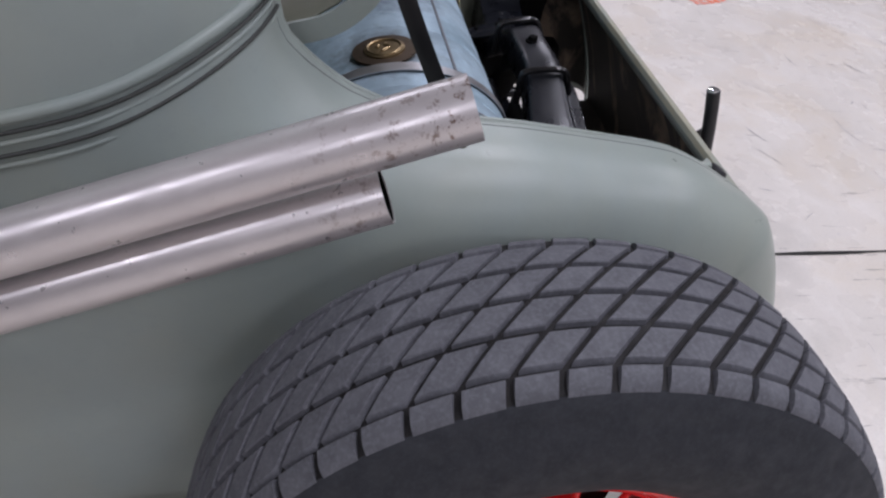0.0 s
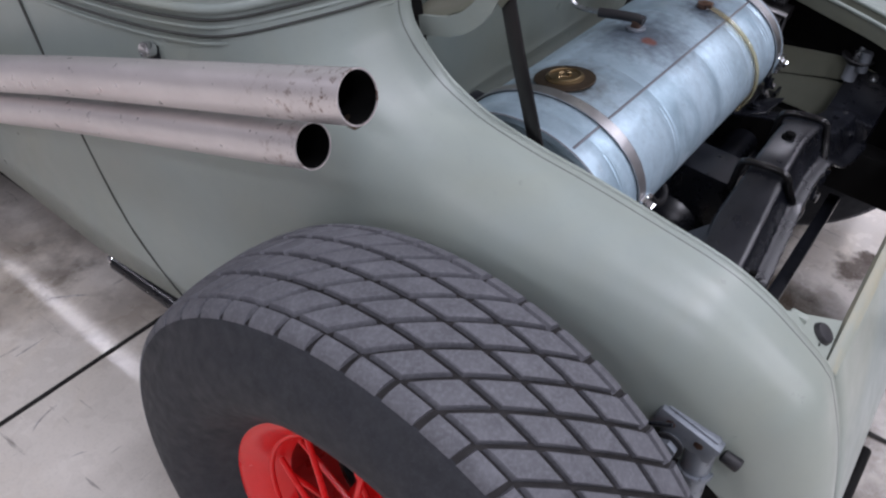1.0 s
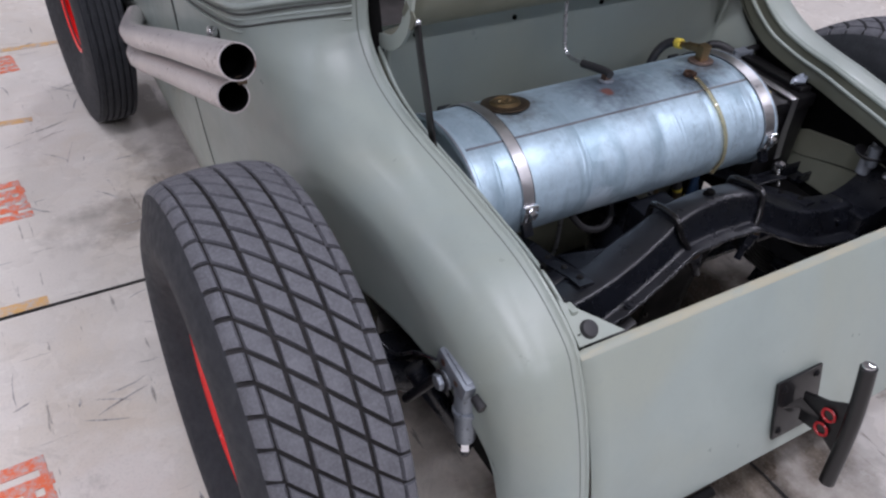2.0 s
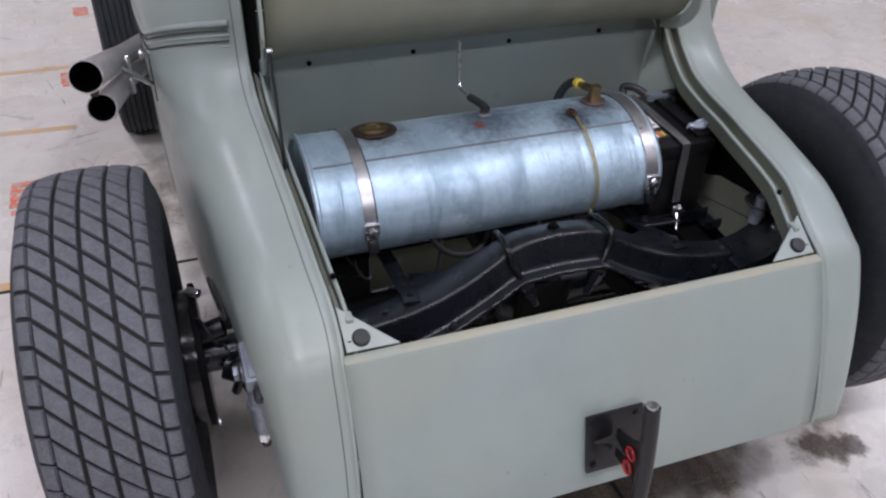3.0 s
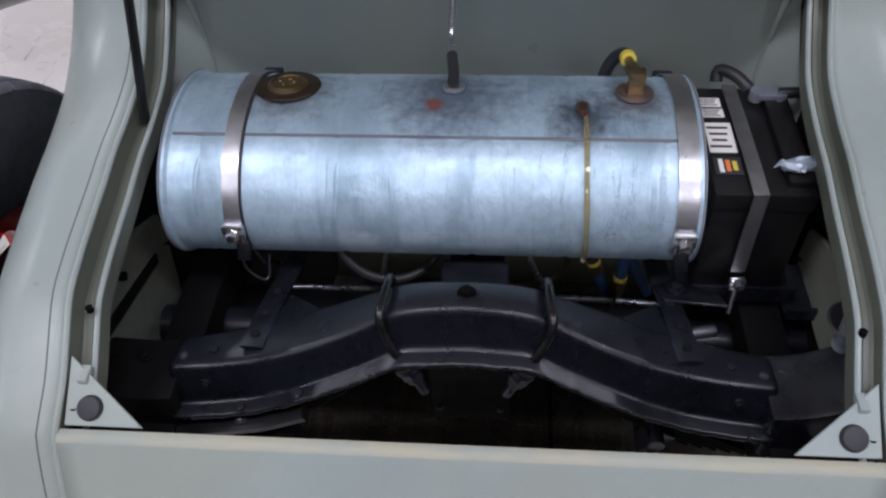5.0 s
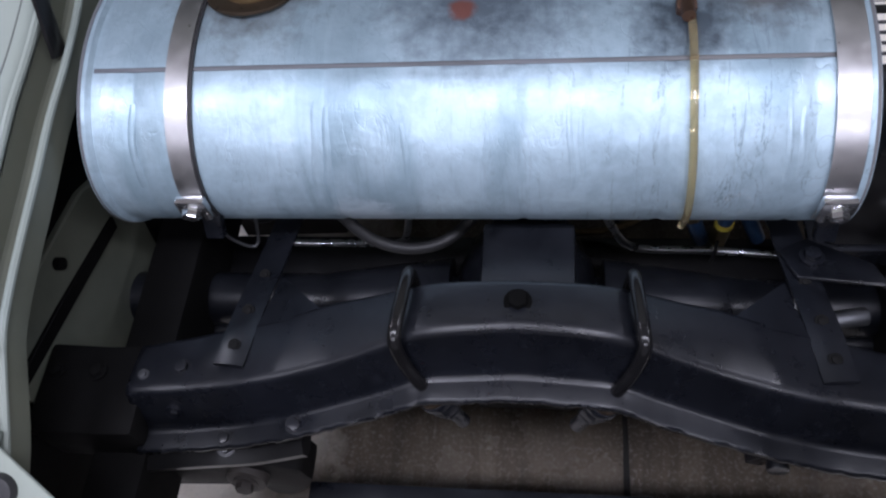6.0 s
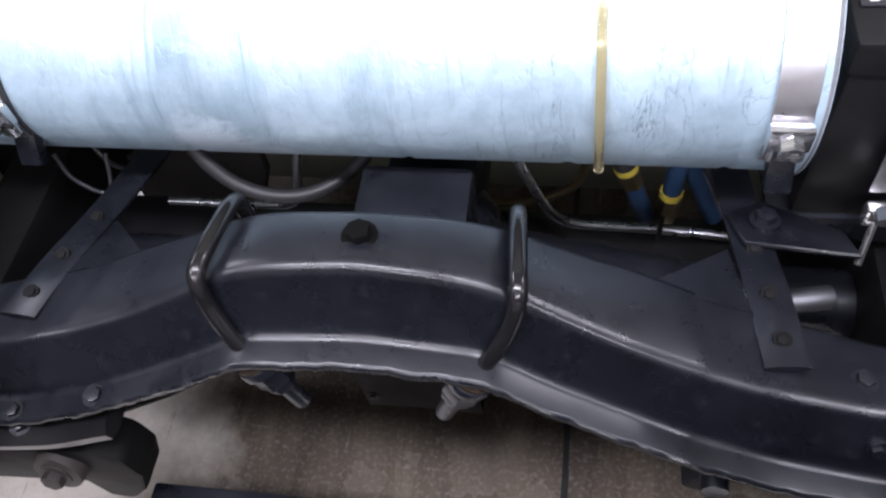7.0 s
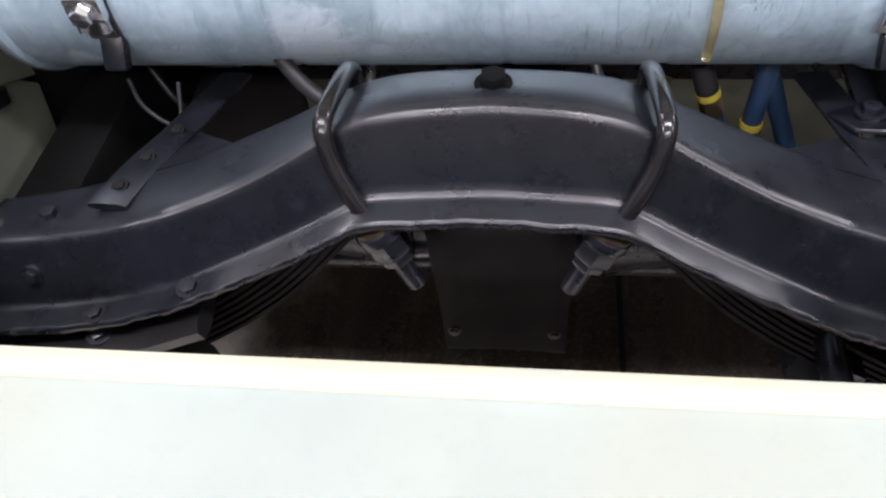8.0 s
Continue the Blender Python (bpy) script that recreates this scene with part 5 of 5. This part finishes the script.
def build_rear_wheel(side):
    cx, cy, cz, R = side * 0.802, 0.352, 0.363, 0.391
    depth = 0.0075
    rim = [(-0.105, 0.195), (-0.105, 0.218), (-0.098, 0.222), (-0.092, 0.214), (-0.088, 0.200), (-0.06, 0.192), (0.03, 0.172), (0.06, 0.188), (0.078, 0.199), (0.083, 0.214), (0.088, 0.2235), (0.094, 0.2215), (0.096, 0.212), (0.090, 0.200), (0.074, 0.186), (0.055, 0.174), (0.04, 0.166), (-0.07, 0.166), (-0.105, 0.195)]
    rim = [(side * a * (0.79 if a > 0 else 0.50), r * (0.966 if a > 0.05 else (0.95 if a > 0 else 0.84))) for a, r in rim]
    wheel = revolve("wheel_rim", rim[6:17], (cx, cy, cz), "x", RED, car, "red enamelled spoked rim", 64)
    revolve("rim_barrel", rim[16:] + rim[1:7], (cx, cy, cz), "x", RED_SHADED, wheel, "dark red inner barrel, shade put into its colour", 64)
    for r, a in ((0.1905, 0.0620), (0.1740, 0.0500)):
        ring = [(side * (a + 0.004 * math.cos(q)), r + 0.0036 * math.sin(q)) for q in np.linspace(0, 2 * math.pi, 9)]
        revolve("rim_ridge", ring, (cx, cy, cz), "x", RED, wheel, "", 64)
    # carcass at groove depth with bulging side walls
    prof = [(-0.050, 0.181), (-0.074, 0.182), (-0.090, 0.200), (-0.107, 0.246), (-0.117, 0.285), (-0.116, 0.315), (-0.110, 0.338), (-0.104, 0.350)]
    prof += [(x, R - depth - tread_profile(x)) for x in np.linspace(-0.100, 0.100, 17)]
    prof += [(0.104, 0.350), (0.111, 0.338), (0.119, 0.315), (0.122, 0.285), (0.113, 0.255), (0.093, 0.226), (0.077, 0.214), (0.068, 0.196)]
    tyre = revolve("tyre", [(side * a, r) for a, r in prof], (cx, cy, cz), "x", SIDEWALL, wheel, "wide dusty black tyre", 108, 60)
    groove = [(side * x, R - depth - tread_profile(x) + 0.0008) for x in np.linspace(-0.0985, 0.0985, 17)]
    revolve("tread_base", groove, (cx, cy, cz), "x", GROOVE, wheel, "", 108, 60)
    # slanted tread blocks in four columns between notched shoulders
    N, slant, gap = 54, 1.04, 0.0056
    bounds = [-0.079, -0.0395, 0.0, 0.0395, 0.079]
    verts, faces = [], []
    rnd = random.Random(5)

    def at(x, arc, h):
        th = arc / R
        r = R - tread_profile(x) - depth + h
        return (cx + side * x, cy - r * math.sin(th), max(0.0015, cz + r * math.cos(th)))

    pitch = 2 * math.pi * R / N
    for i in range(N):
        for c in range(4):
            x0, x1 = bounds[c] + gap * 0.55, bounds[c + 1] - gap * 0.55
            h = depth + rnd.uniform(-0.0003, 0.0003)
            base = len(verts)
            nx, na = 3, 3
            # x grows outward; the grooves run rearward towards the car
            for lift, inset in ((0.0, 0.0), (h - 0.0012, 0.0006), (h, 0.0018)):
                for a in range(na):
                    for b in range(nx):
                        xx = x0 + inset + (x1 - x0 - 2 * inset) * b / (nx - 1)
                        arc0 = (i + 0.5) * pitch - slant * xx + gap * 0.7 + inset
                        arc1 = (i + 1.5) * pitch - slant * xx - gap * 0.7 - inset
                        verts.append(at(xx, arc0 + (arc1 - arc0) * a / (na - 1), lift))
            n = nx * na
            ring = [0, 1, 2, 5, 8, 7, 6, 3]
            for lev in range(2):
                for k in range(8):
                    p, q = ring[k], ring[(k + 1) % 8]
                    faces.append((base + lev * n + p, base + lev * n + q, base + (lev + 1) * n + q, base + (lev + 1) * n + p))
            for a in range(na - 1):
                for b in range(nx - 1):
                    k = base + 2 * n + a * nx + b
                    faces.append((k, k + 1, k + nx + 1, k + nx))
        for e in (-1, 1):
            # shoulder block: over the edge and down the side
            base = len(verts)
            sec = [(0.0815, depth), (0.087, depth), (0.0925, depth - 0.0008), (0.0960, depth - 0.0025), (0.0985, depth - 0.0045), (0.1000, depth - 0.0068)]
            for lift in (0, 1):
                for a in range(3):
                    for (xx, h) in sec:
                        x = e * xx
                        skew = -slant * e * 0.079 - 0.25 * e * (xx - 0.079)
                        ins = gap * 0.6 + 0.0008 * lift
                        arc = (i + 0.5) * pitch + skew + ins + (pitch - 2 * ins) * a / 2
                        hh = h if lift else h - 0.007
                        xo = x if lift else x * 0.955
                        verts.append(at(xo, arc, hh))
            m = len(sec)
            n = 3 * m
            for a in range(2):
                for b in range(m - 1):
                    k = base + n + a * m + b
                    faces.append((k, k + 1, k + m + 1, k + m))
            ring = list(range(m)) + [m + m - 1, 2 * m + m - 1] + [2 * m + q for q in range(m - 2, -1, -1)] + [m]
            for k in range(len(ring)):
                p, q = ring[k], ring[(k + 1) % len(ring)]
                faces.append((base + p, base + q, base + n + q, base + n + p))
    from_lists("tread", verts, faces, TREAD, wheel, "grey dusty slanted tread blocks", angle=35)
    # hub, spokes and drum face
    hub = [(-0.05, 0.0), (-0.05, 0.075), (0.02, 0.070), (0.035, 0.062), (0.045, 0.050), (0.075, 0.047), (0.082, 0.040), (0.078, 0.034), (0.05, 0.032), (0.045, 0.0)]
    revolve("hub", [(side * a, r) for a, r in hub], (cx, cy, cz), "x", RED, wheel, "red hub shell", 40)
    ns = 20
    for k in range(ns):
        a = 2 * math.pi * (k + 0.5) / ns
        b = a + (0.22 if k % 2 else -0.22)
        r0, r1 = 0.056, 0.164
        p = (cx + side * (0.038 if k % 2 else 0.07), cy + r0 * math.cos(b), cz + r0 * math.sin(b))
        q = (cx + side * (0.03 if k % 2 else 0.044), cy + r1 * math.cos(a), cz + r1 * math.sin(a))
        part("spoke", cyl(p, q, 0.0042, seg=8), RED, wheel)


for s in (-1, 1):
    build_rear_wheel(s)


def build_front_wheel(side):
    cx, cy, cz, R = side * 0.775, 2.07, 0.345, 0.35
    prof = [(-0.03, 0.11), (-0.045, 0.15), (-0.055, 0.19), (-0.064, 0.24), (-0.066, 0.285), (-0.062, 0.318), (-0.054, 0.338)]
    for x in np.linspace(-0.046, 0.046, 6):
        prof += [(x - 0.0065, R - 1.2 * x * x), (x + 0.0055, R - 1.2 * x * x), (x + 0.0065, R - 0.008 - 1.2 * x * x), (x + 0.0105, R - 0.008 - 1.2 * x * x)]
    prof += [(0.054, 0.338), (0.062, 0.318), (0.066, 0.285), (0.064, 0.24), (0.055, 0.19), (0.045, 0.15), (0.03, 0.11)]
    rim = [(-0.05, 0.21), (-0.05, 0.228), (0.04, 0.19), (0.05, 0.228), (0.056, 0.228), (0.052, 0.21), (0.03, 0.19), (0.01, 0.165), (0.015, 0.07), (0.045, 0.06), (0.05, 0.0)]
    wheel = revolve("wheel_rim", [(side * (a - 0.018), r * 0.56) for a, r in rim], (cx, cy, cz), "x", RED, car, "red front wheel disc", 48)
    revolve("tyre", [(side * a, r) for a, r in prof], (cx, cy, cz), "x", SIDEWALL, wheel, "narrow ribbed black tyre", 80, 30)
    turn = Matrix.Translation((cx, cy, cz)) @ Matrix.Rotation(0.055, 4, "Z") @ Matrix.Translation((-cx, -cy, -cz))
    wheel.matrix_local = turn
    part("steering_arm", cyl((cx - side * 0.06, cy, cz), (side * 0.50, cy + 0.02, cz - 0.02), 0.025, seg=16), BLACK, car)
    tube("brake_hose", [(cx - side * 0.05, cy - 0.03, cz + 0.18), (cx - side * 0.12, cy - 0.06, cz + 0.22), (side * 0.58, cy - 0.12, cz + 0.10), (side * 0.52, cy - 0.10, cz + 0.0)], 0.006, CABLE, car, n=18)
    part("brake_backplate", cyl((cx - side * 0.075, cy, cz), (cx - side * 0.05, cy, cz), 0.13, seg=28, bevel=0.006), BRAKE, car)


for s in (-1, 1):
    build_front_wheel(s)


# ---- exhaust ----
def build_exhaust():
    d = Vector((0.012, 0.93, -0.362)).normalized()
    a = Vector((-0.756, 0.486, 0.906))
    b = Vector((-0.749, 0.549, 0.816))
    p1 = hollow_pipe("exhaust_pipe", [a, a + d * 0.5, a + d * 1.0, a + d * 1.3 + Vector((0.06, 0, 0.03))], 0.0275, 0.0018, PIPE, car, "dull steel exhaust pipe with rust specks")
    p2 = hollow_pipe("exhaust_pipe", [b, b + d * 0.5, b + d * 0.95, b + d * 1.25 + Vector((0.06, 0, 0.03))], 0.0255, 0.0018, PIPE, car, "dull steel exhaust pipe with rust specks")
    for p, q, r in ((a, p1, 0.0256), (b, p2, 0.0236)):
        # sooty bore, plus a dark disc put in for the pipe's shaded depth
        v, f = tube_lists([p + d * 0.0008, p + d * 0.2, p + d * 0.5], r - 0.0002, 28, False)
        from_lists("pipe_bore", v, f, DARK, q, "sooty inside, painted dark for its shaded depth")
        part("bore_dark_disc", cyl(p + d * 0.10, p + d * 0.102, r, seg=28), DARK, q, "sooty inside, painted dark for its shaded depth")
    # hanger: chromed bracket from the body side to the pipes
    h = Vector((-0.668, 0.918, 0.728))
    plate = part("hanger_plate", box(h + Vector((0.006, 0, -0.03)), (0.008, 0.026, 0.115), Matrix.Rotation(-0.1, 3, "X"), 0.003), BLACK, car, "small black hanger plate")
    bm = cyl(h + Vector((0, 0, 0.022)), h + Vector((-0.016, 0, 0.026)), 0.011, seg=16, bevel=0.004)
    part("hanger_nut", bm, CHROME, plate, "chromed domed nut")
    part("hanger_arm", cyl(h + Vector((0, 0, -0.05)), a + d * 0.46 + Vector((0.02, 0, -0.01)), 0.006, seg=12), CHROME, plate)
    hang = part("pipe_clamp", box(Vector((-0.712, 0.955, 0.69)), (0.010, 0.030, 0.085), Matrix.Rotation(-0.35, 3, "X"), 0.003), CHROME, p1, "chromed clamp plate between the pipes")
    part("clamp_bolt", cyl((-0.712, 0.938, 0.70), (-0.712, 0.926, 0.704), 0.008, seg=6, bevel=0.001), CHROME, hang)
    part("pipe_weld_nub", box(a + d * 0.022 + Vector((0.006, -0.009, -0.0275)), (0.014, 0.02, 0.007), bevel=0.003), TARNISH, p1)


build_exhaust()


# ---- tail bar and its plate ----
def build_tail_guard():
    plate_rot = Matrix.Rotation(radians(-16), 3, "X")
    c = Vector((0.005, -0.1015, 0.390))
    plate = part("guard_plate", box(c, (0.112, 0.006, 0.118), plate_rot, 0.002), PLASTIC, car, "black square mounting plate")
    for dx in (-0.042, 0.042):
        for dz in (-0.044, 0.044):
            p = c + plate_rot @ Vector((dx, -0.004, dz))
            bolt(plate, p, plate_rot @ Vector((0, -1, 0)), 0.005, 0.004, PLASTIC)
    bar = tube("guard_bar", [(0.003, -0.176, 0.553), (0.002, -0.188, 0.50), (0.001, -0.199, 0.44), (-0.002, -0.2085, 0.37), (-0.006, -0.216, 0.307)], 0.0135, PLASTIC, car, "curved satin black upright bar", seg=20, n=24)
    part("bar_cap", cyl((0.003, -0.1757, 0.551), (0.003, -0.175, 0.558), 0.0105, seg=20, bevel=0.002), CHROME, bar, "bright domed end cap")
    web = part("guard_web", bevelled(prism([(0.0, -0.108, 0.425), (0.0, -0.150, 0.445), (0.0, -0.190, 0.478), (0.0, -0.210, 0.352), (0.0, -0.170, 0.372), (0.0, -0.120, 0.365)], (0.006, 0, 0)), 0.001, 1), PLASTIC, car)
    for z in (0.424, 0.388):
        ring = [Vector((-0.0035, -0.163 + 0.0115 * math.cos(a), z + 0.0115 * math.sin(a))) for a in np.linspace(0, 2 * math.pi, 25)]
        v, f = tube_lists(ring, 0.0026, 6)
        from_lists("web_ring", v, f, LENS, web, "red rimmed hole")
        part("web_hole", cyl((-0.0012, -0.163, z), (-0.0004, -0.163, z), 0.0095, seg=20), BRAKE, web)
    part("web_wedge", bevelled(prism([(-0.040, -0.106, 0.397), (-0.002, -0.108, 0.409), (-0.002, -0.158, 0.402), (-0.002, -0.112, 0.389)], (0, 0, 0.004)), 0.001, 1), PLASTIC, web)


    # short rub bar under the panel's lower edge
    tube("rub_bar", [(-0.180, -0.126, 0.276), (-0.24, -0.125, 0.275), (-0.34, -0.122, 0.274), (-0.45, -0.114, 0.274)], 0.0095, BLACK_AND_SHADE, car, "dull black bar under the tail panel", n=14)


build_tail_guard()


# ---- lever damper beside each rear wheel ----
def build_damper(side):
    c = Vector((side * 0.577, 0.104, 0.549))
    tilt = Matrix.Rotation(0.2, 3, "X")
    body = part("damper", box(c, (0.038, 0.084, 0.034), tilt, 0.008), ALU, car, "grey cast lever damper body")
    part("damper_cover", box(c + Vector((0, -0.002, 0.015)), (0.024, 0.070, 0.010), tilt, 0.004), ALU, body)
    for dy, dz in ((-0.018, -0.004), (0.020, 0.004)):
        part("cover_bolt", cyl(c + Vector((side * 0.012, dy, dz + 0.004)), c + Vector((side * 0.0195, dy, dz + 0.005)), 0.0065, seg=6, bevel=0.001), COPPER, body, "browned bolt")
    part("damper_cylinder", cyl(c + Vector((0, -0.020, -0.008)), c + Vector((0, -0.034, -0.122)), 0.0190, 0.0165, seg=24, bevel=0.004), ALU, body)
    part("damper_collar", cyl(c + Vector((0, -0.026, -0.055)), c + Vector((0, -0.0275, -0.064)), 0.0220, seg=24, bevel=0.002), ALU, body)
    part("damper_screw", cyl(c + Vector((0, -0.045, -0.010)), c + Vector((0, -0.068, -0.015)), 0.0095, seg=16, bevel=0.003), RUBBER, body, "black rubber knob")
    part("damper_pivot", cyl(c + Vector((0, 0.012, -0.022)), c + Vector((side * 0.022, 0.012, -0.022)), 0.0165, seg=20, bevel=0.002), ALU, body)
    part("pivot_ring", cyl(c + Vector((side * 0.022, 0.012, -0.022)), c + Vector((side * 0.025, 0.012, -0.022)), 0.0185, seg=20), RUBBER, body)
    part("pivot_nut", cyl(c + Vector((side * 0.025, 0.012, -0.022)), c + Vector((side * 0.034, 0.012, -0.022)), 0.0135, seg=6, bevel=0.002), ALU, body, "dull hexagon nut")
    part("damper_link", cyl(c + Vector((side * 0.012, 0.03, -0.03)), Vector((side * 0.61, 0.20, 0.40)), 0.009, seg=14), BLACK, body)
    part("link_end", cyl(c + Vector((0, -0.034, -0.120)), c + Vector((0, -0.037, -0.142)), 0.012, seg=6, bevel=0.002), CHROME, body, "bright hexagon end")
    part("link_boot", cyl(c + Vector((0, -0.037, -0.141)), c + Vector((0, -0.039, -0.156)), 0.010, 0.007, seg=14, bevel=0.002), RUBBER, body)
    part("radius_arm", cyl((side * 0.602, 0.20, 0.475), (side * 0.545, 0.13, 0.36), 0.019, 0.015, seg=18, bevel=0.004), BLACK, car, "black radius arm")
    tube("brake_pipe", [(side * 0.66, 0.30, 0.50), (side * 0.648, 0.27, 0.515), (side * 0.628, 0.22, 0.50), (side * 0.618, 0.17, 0.545), (side * 0.612, 0.12, 0.575)], 0.003, BLACK, car, n=24)
    part("wheel_cylinder", cyl((side * 0.612, 0.33, 0.445), (side * 0.66, 0.33, 0.432), 0.020, seg=20, bevel=0.003), PLASTIC, car, "glossy black axle end housing")
    part("adjuster", cyl((side * 0.665, 0.36, 0.52), (side * 0.645, 0.345, 0.52), 0.009, seg=6, bevel=0.001), ZINC, car)
    part("adjuster", cyl((side * 0.665, 0.25, 0.275), (side * 0.648, 0.245, 0.275), 0.008, seg=6, bevel=0.001), ZINC, car)
    part("spring_perch", cyl((side * 0.46, 0.22, 0.33), (side * 0.62, 0.30, 0.37), 0.028, seg=18), BLACK, car)
    part("inner_arch", prism([(side * 0.50, 0.02, 0.42), (side * 0.50, 0.16, 0.60), (side * 0.50, 0.60, 0.60), (side * 0.50, 0.66, 0.30), (side * 0.50, 0.02, 0.30)], (side * 0.003, 0, 0)), BLACK_AND_SHADE, car, "dark inner arch, shade put into its colour")


for s in (-1, 1):
    build_damper(s)

# ---- lid stay and the open door ----
stay = tube("lid_stay", [(-0.449, 0.516, 0.900), (-0.450, 0.490, 0.84), (-0.451, 0.455, 0.766), (-0.452, 0.430, 0.712)], 0, PLASTIC, car, "black flat lid stay", seg=8, wide=(0.0035, 0.0105), n=10)
part("stay_pivot", cyl((-0.454, 0.517, 0.903), (-0.444, 0.517, 0.903), 0.0062, seg=14, bevel=0.002), ZINC, stay, "plated pivot bolt")
part("stay_ear", box((-0.458, 0.527, 0.912), (0.004, 0.040, 0.030), Matrix.Rotation(0.5, 3, "X"), 0.002), SAGE_IN, stay)


def build_door():
    hinge, edge = Vector((0.69, 1.95, 0)), Vector((1.26, 1.47, 0))
    way = (edge - hinge).normalized()
    nrm = Vector((-way.y, way.x, 0))
    nrm = nrm if nrm.y < 0 else -nrm
    pts = [hinge + Vector((0, 0, 0.16)), edge + Vector((0, 0, 0.13)) - way * 0.05, edge + Vector((0, 0, 0.20)), edge + Vector((0, 0, 1.0)), hinge + Vector((0, 0, 1.0))]
    door = part("door", bevelled(prism(pts, nrm * -0.04), 0.006, 2), SAGE, car, "sage green door standing open")
    part("door_inner", bevelled(prism([hinge + way * 0.25 + nrm * 0.012 + Vector((0, 0, 0.24)), hinge + way * 0.50 + nrm * 0.012 + Vector((0, 0, 0.21)), hinge + way * 0.585 + nrm * 0.012 + Vector((0, 0, 0.30)), hinge + way * 0.585 + nrm * 0.012 + Vector((0, 0, 0.9)), hinge + way * 0.25 + nrm * 0.012 + Vector((0, 0, 0.9))], nrm * -0.01), 0.004, 2), WHITE, door, "pale inner door card")
    for k in range(8):
        p = edge - way * 0.105 + Vector((0, 0, 0.22 + 0.078 * k))
        part("door_hole", cyl(p + nrm * 0.0005, p + nrm * 0.003, 0.021, seg=20), DARK, door, "dark lightening hole")


build_door()
